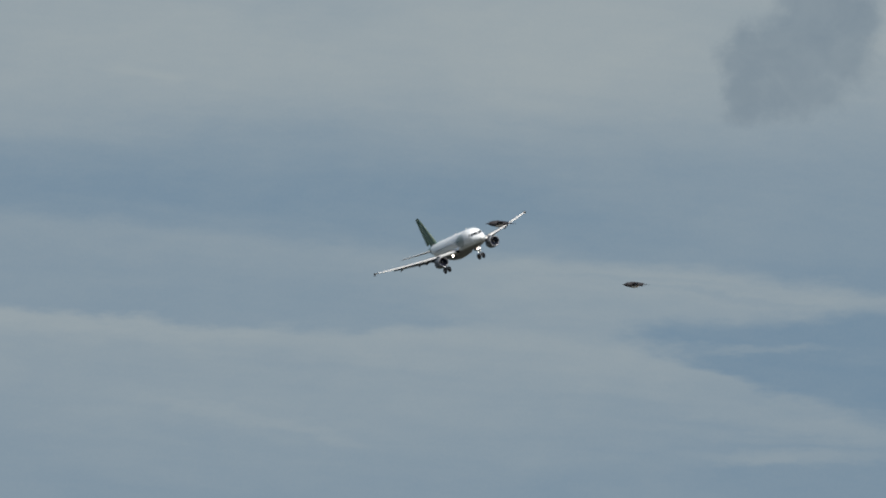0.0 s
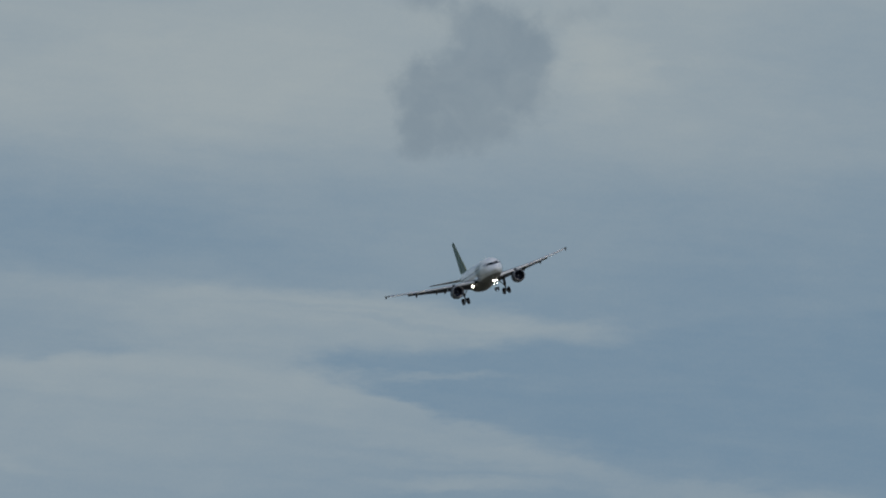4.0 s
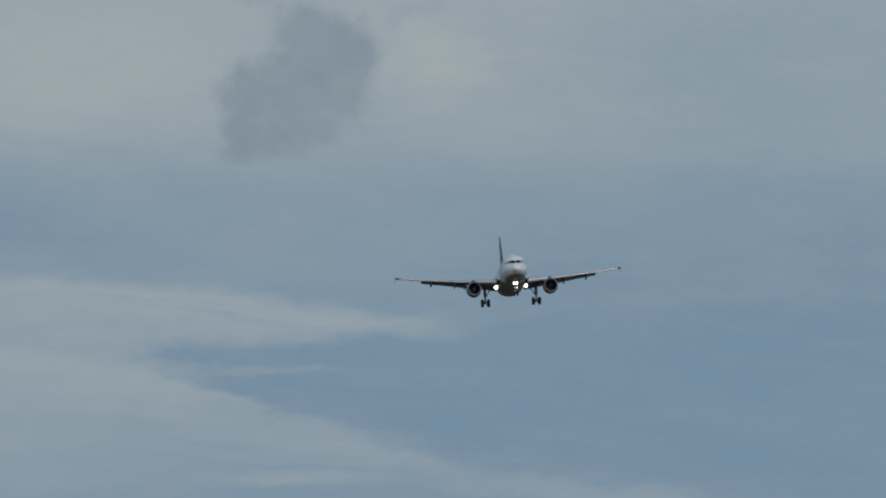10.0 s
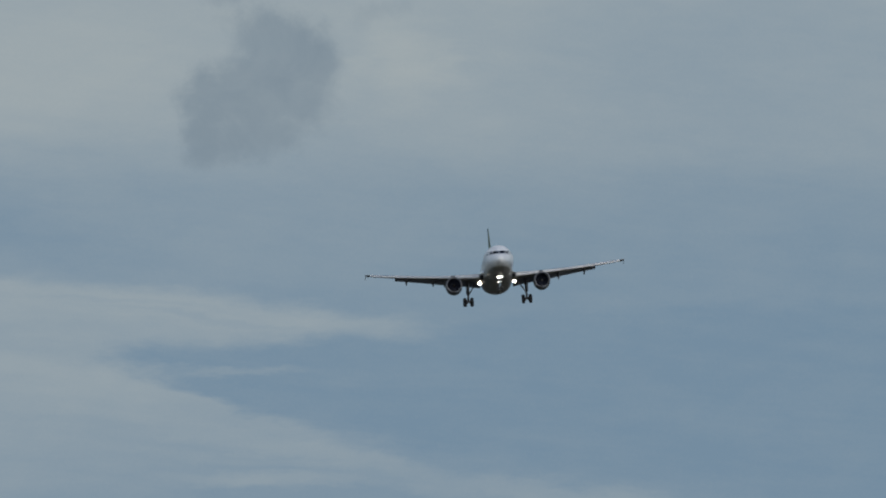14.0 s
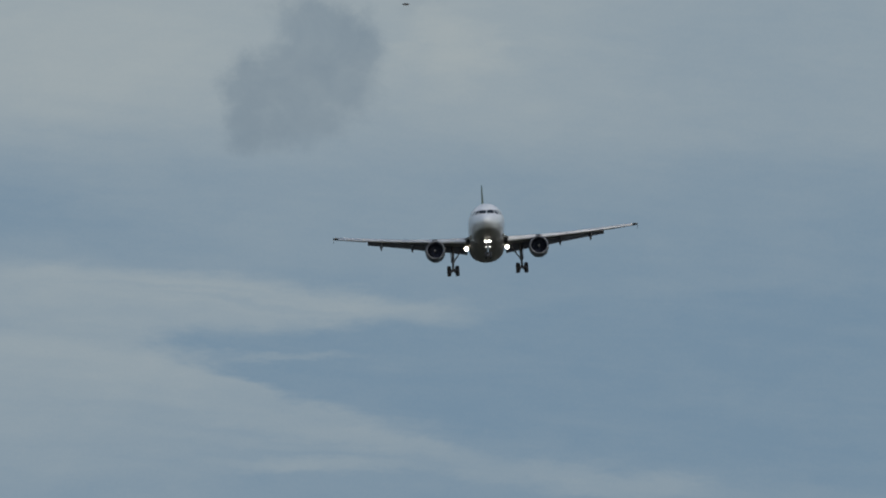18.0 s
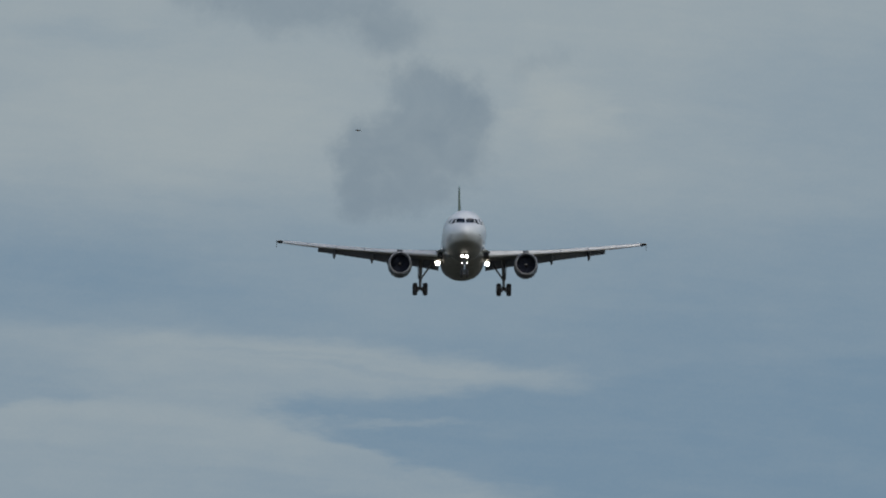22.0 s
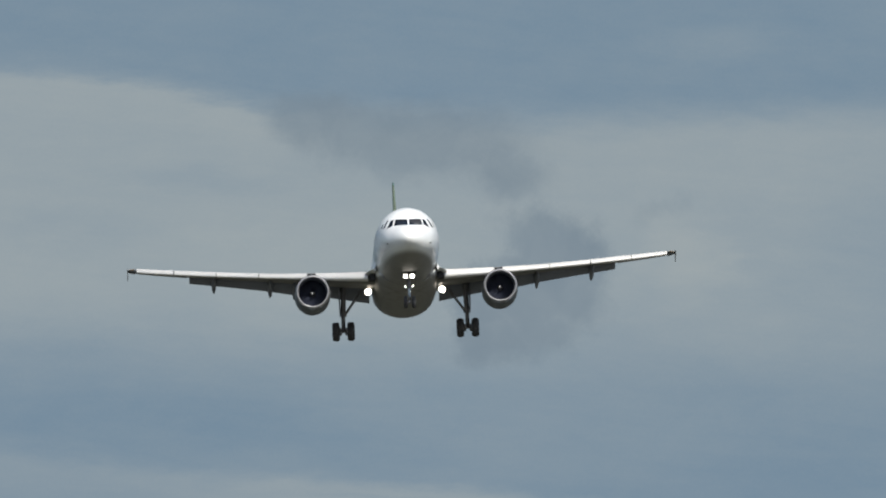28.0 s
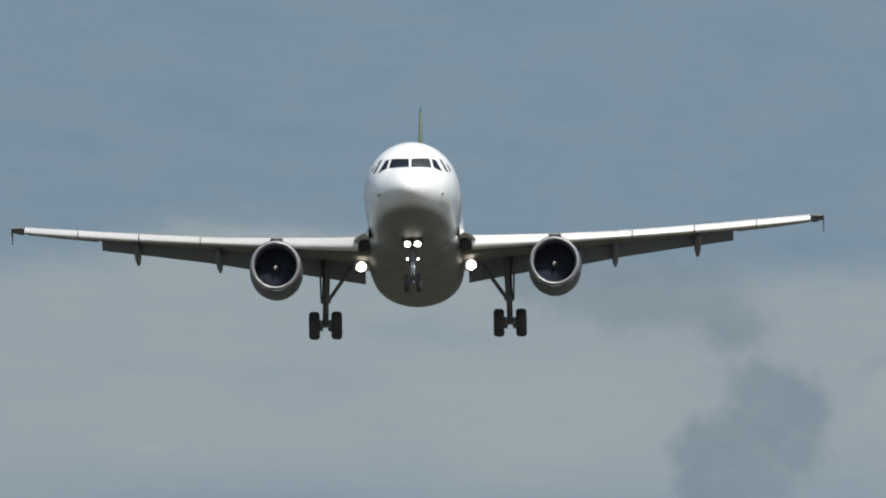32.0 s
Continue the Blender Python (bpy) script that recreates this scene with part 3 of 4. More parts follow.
def build_wing(jet, side, name):
    root = [0.8, 1.9, 3.2, 4.8, 6.4, 8.4, 10.4, 12.4, 13.3]
    wing = part("wing", wing_strip(root, lambda x: fixed_loop(x, 0.05, 0.17), side), WING, jet, "%s grey swept wing" % name)
    part("outer_panel", wing_strip([13.31, 14.5, 15.6, 16.5], lambda x: fixed_loop(x, 0.10, 0.28), side), WING, wing)
    part("aileron", wing_strip([13.36, 15.0, 16.4], lambda x: [(0.77 + (c - 0.77) * 1.0, h) for c, h in airfoil(0.77, 1.0, thickness(x), 5)], side), WING, wing)
    for a, b in ((2.35, 5.5), (6.02, 8.95), (8.99, 11.55), (11.59, 14.15), (14.19, 16.44)):
        xs = [a + (b - a) * i / 4 for i in range(5)]
        part("slat", wing_strip(xs, slat_loop, side), SLAT, wing, "extended pale metal slat")
    part("flap", wing_strip([2.15, 3.5, 5.0, 6.36], flap_loop(0.23), side), FLAP, wing, "lowered grey inboard flap")
    part("flap", wing_strip([6.44, 8.6, 10.8, 13.2], flap_loop(0.28), side), FLAP, wing, "lowered grey outboard flap")
    # flap track fairings hang below the trailing edge
    for x, long in ((6.75, 3.0), (8.25, 2.6), (11.7, 2.3)):
        bm = bmesh.new()
        c = wing_point(x, 0.62, -0.05, side)
        rings = []
        for k in range(11):
            u = k / 10
            r = 0.215 * math.sin(math.pi * (0.06 + 0.86 * u)) ** 0.5
            drop = -0.06 - 0.22 * u - 0.42 * max(u - 0.45, 0) ** 1.1
            rings.append([(c.x + math.cos(w) * r * 0.72, c.y - 0.25 * long + u * long, c.z + drop + math.sin(w) * r * 1.15)
                          for w in [2 * math.pi * i / 14 for i in range(14)]])
        loft(bm, rings)
        part("flap_track_fairing", bm, FLAP, wing, "grey canoe-shaped fairing")
    # arrow-shaped fence above and below the tip
    tip = wing_point(16.51, 0.5, 0.0, side)
    bm = bmesh.new()
    loft(bm, [[(tip.x + side * x, tip.y + y, tip.z + h + z) for y, z in ((-a, 0.0), (-0.3 * a, up), (0.5 * a, 0.7 * up), (a, 0.0), (0.3 * a, -up), (-0.5 * a, -0.8 * up))]
              for x, a, up, h in ((0.0, 0.78, 0.11, 0.0), (0.25, 0.70, 0.09, 0.02), (0.48, 0.5, 0.03, 0.05))])
    fairing = part("tip_fairing", bm, FLAP, wing, "dark grey wing tip")
    bm = bmesh.new()
    loft(bm, [[(tip.x + side * x, tip.y - y + 0.12 * math.cos(w), tip.z + 0.03 + 0.05 * math.sin(w)) for w in [2 * math.pi * i / 10 for i in range(10)]]
              for x, y in ((0.06, 0.68), (0.22, 0.64), (0.38, 0.52))])
    part("tip_light", bm, TIP_GLASS, fairing, "unlit brownish wingtip light")
    bm = bmesh.new()
    e = tip.x + side * 0.48
    slab(bm, [(e, tip.y - 0.9, tip.z), (e, tip.y + 0.15, tip.z + 0.24), (e + side * 0.02, tip.y + 0.75, tip.z + 0.3), (e, tip.y + 0.55, tip.z),
              (e + side * 0.02, tip.y + 0.75, tip.z - 0.42), (e, tip.y + 0.2, tip.z - 0.34)], 0.035)
    part("wingtip_fence", bm, WING, wing, "grey arrow-shaped wingtip fence")
    return wing


def build_engine(jet, side):
    cx, cy, cz = side * 5.76, -4.48, -2.1
    bm = bmesh.new()
    # the cowl sags a little under its middle
    loft(bm, [[(cx + math.cos(w) * a, cy + y, cz + math.sin(w) * a * 1.02 - sag) for w in [2 * math.pi * i / 48 for i in range(48)]]
              for y, a, sag in ((0.16, 1.035, 0.0), (0.5, 1.07, 0.01), (1.0, 1.095, 0.02), (1.6, 1.1, 0.03), (2.2, 1.08, 0.03), (2.7, 1.02, 0.02), (3.05, 0.95, 0.02), (3.05, 0.9, 0.02))], caps=False)
    cowl = part("nacelle", bm, COWL, jet, "blue-grey engine nacelle under the wing")
    bm = bmesh.new()
    lathe(bm, [(0.17, 1.038), (0.07, 1.015), (0.015, 0.98), (0.0, 0.945), (0.015, 0.915), (0.07, 0.89), (0.16, 0.87)], (cx, cy, cz), n=48)
    part("inlet_lip", bm, LIP, cowl, "polished metal inlet lip")
    bm = bmesh.new()
    lathe(bm, [(0.16, 0.872), (0.4, 0.855), (0.9, 0.865), (1.15, 0.87)], (cx, cy, cz), n=48)
    part("inlet_duct", bm, LINER, cowl)
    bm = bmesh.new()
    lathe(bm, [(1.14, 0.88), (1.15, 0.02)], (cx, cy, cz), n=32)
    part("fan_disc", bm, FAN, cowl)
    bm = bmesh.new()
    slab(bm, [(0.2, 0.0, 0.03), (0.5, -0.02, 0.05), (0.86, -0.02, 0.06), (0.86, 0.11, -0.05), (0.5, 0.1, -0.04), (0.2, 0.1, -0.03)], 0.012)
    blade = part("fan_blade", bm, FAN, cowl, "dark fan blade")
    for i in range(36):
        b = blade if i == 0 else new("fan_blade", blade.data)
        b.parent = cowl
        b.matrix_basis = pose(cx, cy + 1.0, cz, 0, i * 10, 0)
    bm = bmesh.new()
    lathe(bm, [(0.62, 0.01), (0.68, 0.055), (0.8, 0.11), (1.0, 0.17), (1.1, 0.19)], (cx, cy, cz), n=24, caps=True)
    part("spinner", bm, DARK, cowl, "dark fan spinner")
    bm = bmesh.new()
    rings = []
    for i in range(13):
        w = math.pi * 1.4 * i / 12
        r, y = 0.025 + 0.0025 * i, 0.635 + 0.004 * i
        rings.append([(cx + math.cos(w) * r * k, cy + y + o, cz + math.sin(w) * r * k) for k, o in ((0.6, -0.03), (1.5, -0.012), (1.5, 0.03), (0.6, 0.03))])
    loft(bm, rings)
    part("spiral_mark", bm, CHALK, cowl, "white spiral mark")
    bm = bmesh.new()
    lathe(bm, [(2.6, 0.72), (3.3, 0.66), (4.1, 0.5), (4.1, 0.46), (3.4, 0.55)], (cx, cy, cz), n=32)
    part("core_nozzle", bm, HOT, cowl, "scorched metal exhaust nozzle")
    bm = bmesh.new()
    lathe(bm, [(3.6, 0.36), (4.2, 0.26), (4.7, 0.03)], (cx, cy, cz), n=24, caps=True)
    part("exhaust_plug", bm, HOT, cowl)
    bm = bmesh.new()
    rings = []
    for y, lo, hi, wd in ((0.9, 1.1, 1.2, 0.05), (1.8, 1.05, 1.36, 0.2), (3.0, 0.75, 1.42, 0.22), (4.4, 0.45, 1.3, 0.2), (6.2, 0.75, 1.15, 0.06)):
        rings.append([(cx + wd * a, cy + y, cz + b) for a, b in ((-1, lo), (1, lo), (1, hi - 0.05), (0, hi), (-1, hi - 0.05))])
    loft(bm, rings)
    part("pylon", bm, COWL, cowl, "blue-grey engine pylon")


def wheel(parent, centre, r, w, name="wheel"):
    bm = bmesh.new()
    h = w / 2
    lathe(bm, [(-h * 0.7, r * 0.52), (-h, r * 0.66), (-h, r * 0.84), (-h * 0.72, r * 0.965), (-h * 0.35, r), (-h * 0.3, r * 0.985), (-h * 0.22, r), (h * 0.22, r),
               (h * 0.3, r * 0.985), (h * 0.35, r), (h * 0.72, r * 0.965), (h, r * 0.84), (h, r * 0.66), (h * 0.7, r * 0.52)], centre, axis='X', n=36)
    tyre = part(name, bm, RUBBER, parent, "black rubber tyre")
    bm = bmesh.new()
    lathe(bm, [(-h * 0.66, 0.05), (-h * 0.72, r * 0.2), (-h * 0.45, r * 0.42), (-h * 0.75, r * 0.535), (h * 0.75, r * 0.535), (h * 0.45, r * 0.42), (h * 0.72, r * 0.2), (h * 0.66, 0.05)],
          centre, axis='X', n=24, caps=True)
    part("rim", bm, STEEL, tyre, "grey metal wheel rim")


def build_main_gear(jet, side):
    x, y, z = side * 3.84, 0.94, -3.81
    bm = bmesh.new()
    tube(bm, (x - side * 0.08, y - 0.12, -1.1), (x - side * 0.02, y - 0.02, -2.75), 0.17, 0.15)
    leg = part("main_gear_leg", bm, STEEL, jet, "grey steel main landing gear leg")
    bm = bmesh.new()
    tube(bm, (x - side * 0.02, y - 0.02, -2.74), (x, y, z), 0.125)
    part("piston", bm, STEEL, leg, "grey sliding piston")
    bm = bmesh.new()
    tube(bm, (x - 0.62, y, z), (x + 0.62, y, z), 0.085)
    part("axle", bm, STEEL, leg)
    for d in (-0.2, 0.2):
        bm = bmesh.new()
        lathe(bm, [(-0.1, 0.1), (-0.1, 0.2), (-0.04, 0.24), (0.06, 0.24), (0.1, 0.18), (0.1, 0.1)], (x + d, y, z), axis='X', n=20)
        part("brake_drum", bm, STEEL, leg)
    bm = bmesh.new()
    tube(bm, (x - side * 0.1, y - 0.05, -2.82), (x - side * 0.64, y - 0.02, -2.05), 0.08)
    tube(bm, (x - side * 0.64, y - 0.02, -2.05), (x - side * 1.15, y, -1.3), 0.08)
    part("side_stay", bm, STEEL, leg, "folding diagonal side stay")
    bm = bmesh.new()
    tube(bm, (x, y - 0.2, -2.6), (x, y - 0.5, -3.15), 0.035)
    tube(bm, (x, y - 0.5, -3.15), (x, y - 0.12, z + 0.05), 0.035)
    part("torque_link", bm, STEEL, leg)
    bm = bmesh.new()
    tube(bm, (x + side * 0.08, y - 0.18, -1.6), (x + side * 0.05, y - 0.15, -3.5), 0.022, n=8)
    part("brake_hose", bm, BLACK, leg)
    bm = bmesh.new()
    slab(bm, [(x + side * 0.21, y - 0.45, -1.15), (x + side * 0.17, y - 0.38, -2.6), (x + side * 0.16, y - 0.1, -2.9), (x + side * 0.17, y + 0.3, -2.55), (x + side * 0.21, y + 0.5, -1.1)], 0.07)
    part("leg_door", bm, FLAP, leg, "grey fixed leg door")
    bm = bmesh.new()
    lathe(bm, [(-0.16, 0.12), (-0.15, 0.205), (-0.03, 0.215), (0.03, 0.215), (0.15, 0.2), (0.16, 0.12)], (x - side * 0.02, y - 0.02, -2.72), axis='Z', n=18)
    part("gland_nut", bm, STEEL, leg)
    for d in (-0.465, 0.465):
        wheel(jet, (x + d, y, z), 0.585, 0.44)


def build_nose_gear(jet):
    y, z = -10.0, -3.83
    bm = bmesh.new()
    tube(bm, (0, y + 0.22, -1.75), (0, y + 0.06, -3.0), 0.11, 0.1)
    leg = part("nose_gear_leg", bm, STEEL, jet, "grey steel nose landing gear leg")
    bm = bmesh.new()
    tube(bm, (0, y + 0.06, -2.98), (0, y, z), 0.065)
    part("piston", bm, BRIGHT, leg, "bright sliding piston")
    bm = bmesh.new()
    tube(bm, (-0.36, y, z), (0.36, y, z), 0.055)
    part("axle", bm, STEEL, leg)
    bm = bmesh.new()
    tube(bm, (0, y + 0.1, -2.7), (0, y + 1.1, -1.95), 0.05)
    part("drag_strut", bm, STEEL, leg)
    bm = bmesh.new()
    tube(bm, (0, y - 0.05, -3.05), (0, y - 0.28, -3.4), 0.03)
    tube(bm, (0, y - 0.28, -3.4), (0, y - 0.04, z + 0.08), 0.03)
    part("torque_link", bm, STEEL, leg)
    for d in (-0.25, 0.25):
        wheel(jet, (d, y, z), 0.38, 0.22, "nose_wheel")
    for side in (-1, 1):
        bm = bmesh.new()
        slab(bm, [(side * 0.42, y - 0.35, -1.98), (side * 0.5, y - 0.3, -2.5), (side * 0.5, y + 1.2, -2.5), (side * 0.42, y + 1.3, -1.98)], 0.03)
        part("nose_gear_door", bm, WHITE, leg, "open white nose gear door")
        lamp(jet, (side * 0.205, y - 0.16, -2.26), 0.125, TAXI, "take_off_light")
        lamp(jet, (side * 0.215, y - 0.14, -2.87), 0.04, TAXI, "turn_off_light")
    bm = bmesh.new()
    tube(bm, (-0.3, y + 0.0, -2.26), (0.3, y + 0.0, -2.26), 0.035)
    part("lamp_bracket", bm, STEEL, leg)
    # flat dark plate on the skin stands for the shade inside the open bay
    bm = bmesh.new()
    slab(bm, [(-0.38, y - 0.45, -2.03), (0.38, y - 0.45, -2.03), (0.38, y + 1.4, -2.07), (-0.38, y + 1.4, -2.07)], 0.02)
    part("bay_plate", bm, DARK, leg)


def lamp(parent, c, r, glow, name, hood=0.9, dip=0.0):
    """A round lamp: a can, a dark hood in front and the lens set back inside it; dip: degrees it points down."""
    bm = bmesh.new()
    lathe(bm, [(0.06, r * 1.0), (-hood * r, r * 1.03), (-hood * r, r * 1.1), (0.06, r * 1.12), (0.2, r * 0.7), (0.24, 0.02)], (0, 0, 0), n=24)
    can = part(name, bm, DARK, parent, "lit round lamp in a dark can")
    can.matrix_basis = pose(*c, dip, 0, 0)
    bm = bmesh.new()
    lathe(bm, [(-0.02, 0.005), (-0.012, r * 0.5), (0.01, r * 0.97)], (0, 0, 0), n=24)
    part("lens", bm, glow, can, "glowing warm white lens")


def build_jet():
    jet = new("airliner")
    tagged(jet, "white twin-engined passenger jet with green tail, gear and flaps down", "airliner")
    # fuselage skin
    st = [0.0, 0.008, 0.02, 0.04, 0.07, 0.11, 0.16, 0.22, 0.3, 0.4] + [0.5 + 0.15 * i for i in range(41)] + [6.6 + 1.36 * i for i in range(1, 11)] + [20.27 + 0.6 * i for i in range(23)] + [33.84]
    bm = bmesh.new()
    rings = []
    for s in sorted(set(st)):
        c, h, w = (TOP(s) + BOT(s)) / 2, (TOP(s) - BOT(s)) / 2, HALF(s)
        rings.append([(w * math.cos(a), s - NOSE, c + h * math.sin(a)) for a in [2 * math.pi * i / 64 for i in range(64)]])
    loft(bm, rings)
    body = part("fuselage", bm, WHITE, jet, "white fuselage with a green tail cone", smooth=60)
    # belly fairing with rounded shoulders where the wings meet the body
    bm = bmesh.new()
    rings = []
    for s, w, lo, hi in ((11.0, 1.50, -2.0, -1.2), (11.6, 1.80, -2.1, -0.85), (12.4, 1.98, -2.30, -0.6), (13.5, 2.02, -2.6, -0.5), (16.0, 2.03, -2.79, -0.55),
                         (18.5, 2.0, -2.80, -0.65), (20.3, 1.9, -2.64, -0.85), (21.8, 1.6, -2.28, -1.1), (23.2, 1.2, -2.04, -1.5)):
        mid = lo + 0.78 * (hi - lo)
        rings.append([(w * math.cos(a), s - WING_AT, mid + math.sin(a) * (hi - mid if a < math.pi else mid - lo)) for a in [2 * math.pi * i / 48 for i in range(48)]])
    loft(bm, rings)
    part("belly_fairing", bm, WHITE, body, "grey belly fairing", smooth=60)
    # cockpit panes
    for side in (-1, 1):
        for name, loop in (("windscreen", ((0.05, 0.31), (0.87, 0.40), (0.77, 0.87), (0.05, 0.81))),
                           ("side_pane", ((0.95, 0.42), (1.30, 0.29), (1.03, 0.84), (0.845, 0.88))),
                           ("side_pane", ((1.42, 0.40), (1.53, 0.38), (1.25, 0.92), (1.14, 0.96)))):
            bm = front_pane([(side * x, z) for x, z in loop], 0.012)
            part("%s" % name, bm, PANE, body, "dark cockpit window")
        bm = side_pane(((3.45, 0.50), (3.66, 0.52), (3.64, 0.76), (3.45, 0.78)), side, 0.012)
        part("rear_pane", bm, PANE, body, "small dark cockpit window")
        bm = bmesh.new()
        tube(bm, (side * 1.2, 2.0 - NOSE, -0.72), (side * 1.31, 1.9 - NOSE, -0.72), 0.035)
        tube(bm, (side * 1.31, 1.95 - NOSE, -0.72), (side * 1.31, 1.65 - NOSE, -0.74), 0.03)
        part("pitot_probe", bm, BLACK, body)
        # pale rounded marking ahead of the wing
        part("flank_marking", side_oval(8.2, 0.35, 2.4, 1.15, side, 0.008), LEAF, body, "pale green-grey rounded marking")
        for s in (4.6, 25.2):
            bm = side_pane(((s, -0.55), (s + 0.82, -0.55), (s + 0.82, 1.28), (s, 1.28)), side, 0.01)
            part("cabin_door", bm, WHITE, body, "closed white cabin door")
        first = None
        for i in range(32):
            s = 6.6 + 0.56 * i
            if first is None:
                first = part("cabin_window", side_oval(s, 0.45, 0.12, 0.17, side, 0.014, 12, 2), PANE, body)
                base = s
            else:
                o = new("cabin_window", first.data)
                o.parent, o.location = body, (0, s - base, 0)
        # hollow fillet that leads the flank out on to the wing
        bm = bmesh.new()
        loft(bm, [[(side * x, s - WING_AT, z) for x, z in ((1.88, -0.95 + 0.62 * k), (1.95 + 0.03 * k, -0.95 + 0.28 * k), (1.99 + 0.14 * k, -0.96),
                                                          (2.02 + 0.5 * k, -1.0 - 0.06 * k), (1.88, -1.14))]
                  for s, k in ((11.0, 0.1), (11.35, 0.45), (11.8, 0.8), (12.4, 1.0), (14.0, 1.0), (16.0, 0.9))])
        part("wing_fillet", bm, WHITE, body, "white wing-root fillet")
        # opening at the wing root, its shade made as a black block, and the lamp in it
        bm = bmesh.new()
        loft(bm, [[(side * (1.9 + a), 11.75 - WING_AT + b, -1.1 + c) for a, b, c in ((0, 0, 0.02), (0.3, 0.3, 0.0), (0.4, 0.35, -0.14), (0.36, 0.4, -0.34), (0, 0.15, -0.44))],
                  [(side * (1.9 + a), 12.7 - WING_AT + b, -1.1 + c) for a, b, c in ((0, 0, 0.04), (0.35, 0, 0.02), (0.46, 0, -0.14), (0.4, 0, -0.38), (0, 0, -0.44))]])
        part("root_gap_block", bm, BLACK, body, "black block for the dark gap at the wing root")
        lamp(jet, (side * 2.28, -0.75, -1.65), 0.20, LAMP, "landing_light", 2.8, 6.0)
    # fin, rudder, tailplanes
    def fin_ring(z, a, b, thick):
        return [(h * (b - a), a + c * (b - a) - TAIL_AT, z) for c, h in airfoil_flat(thick)]

    def airfoil_flat(thick, lo=0.0, hi=1.0):
        return [(c, h - 0.06 * c * (1 - c)) for c, h in airfoil(lo, hi, thick, 8)]
    bm = bmesh.new()
    loft(bm, [fin_ring(1.5, 28.9, 33.7, 0.11), fin_ring(2.05, 29.8, 33.9, 0.11), fin_ring(5.0, 32.1, 34.55, 0.12), fin_ring(7.76, 34.2, 35.17, 0.13), fin_ring(8.04, 34.6, 35.22, 0.08)])
    fin = part("fin", bm, GREEN, jet, "green painted tail fin")
    bm = bmesh.new()
    loft(bm, [[(x * w, y - TAIL_AT, z) for x, y in ((-1, a), (1, a), (0.08, b), (-0.08, b))] for z, a, b, w in ((2.2, 33.95, 35.9, 0.16), (5.0, 34.58, 36.1, 0.1), (7.91, 35.21, 36.3, 0.05))])
    part("rudder", bm, GREEN, fin, "green rudder")
    bm = bmesh.new()
    loft(bm, [[(x * w, y - TAIL_AT, z) for x, y in ((-1, a + 0.12), (0, a - 0.02), (1, a + 0.12), (0.6, a + 0.3), (-0.6, a + 0.3))]
              for z, a, w in ((2.4, 30.05, 0.18), (5.0, 32.08, 0.11), (7.71, 34.15, 0.065))])
    part("leading_edge", bm, LIME, fin, "yellow-green fin leading edge")
    for side in (-1, 1):
        def tail_ring(x, a, b, z, thick):
            return [(side * x, a + c * (b - a) - TAIL_AT, z + h * (b - a)) for c, h in airfoil_flat(thick, 0.0, 0.72)]
        bm = bmesh.new()
        loft(bm, [tail_ring(0.4, 31.3, 35.3, 0.9, 0.1), tail_ring(1.3, 31.9, 35.35, 1.0, 0.1), tail_ring(6.0, 34.3, 35.85, 1.5, 0.1), tail_ring(6.22, 34.6, 35.9, 1.52, 0.06)])
        plane = part("tailplane", bm, TAILPLANE, jet, "light grey tailplane")
        bm = bmesh.new()
        loft(bm, [[(side * x, y - TAIL_AT, z + h) for y, h in ((a, 0.09 * w), (a, -0.09 * w), (b, 0))] for x, a, b, z, w in ((1.25, 34.45, 35.4, 1.0, 1.6), (6.05, 35.48, 35.95, 1.5, 0.6))])
        part("elevator", bm, TAILPLANE, plane)
    # aerials and beacon
    for s, z, h in ((7.0, 2.06, 0.32), (13.0, 2.07, 0.3)):
        bm = bmesh.new()
        slab(bm, [(0, s - NOSE, z - 0.02), (0, s + 0.3 - NOSE, z - 0.02), (0, s + 0.32 - NOSE, z + h), (0, s + 0.2 - NOSE, z + h)], 0.03)
        part("blade_aerial", bm, WHITE, body)
    bm = bmesh.new()
    lathe(bm, [(0, 0.1), (0.08, 0.09), (0.13, 0.04)], (0, 14.5 - NOSE, 2.06), axis='Z', n=12, caps=True)
    part("beacon", bm, RED, body, "red beacon")
    for side, name in ((1, "port"), (-1, "starboard")):
        build_wing(jet, side, name)
        build_engine(jet, side)
        build_main_gear(jet, side)
    build_nose_gear(jet)
    return jet


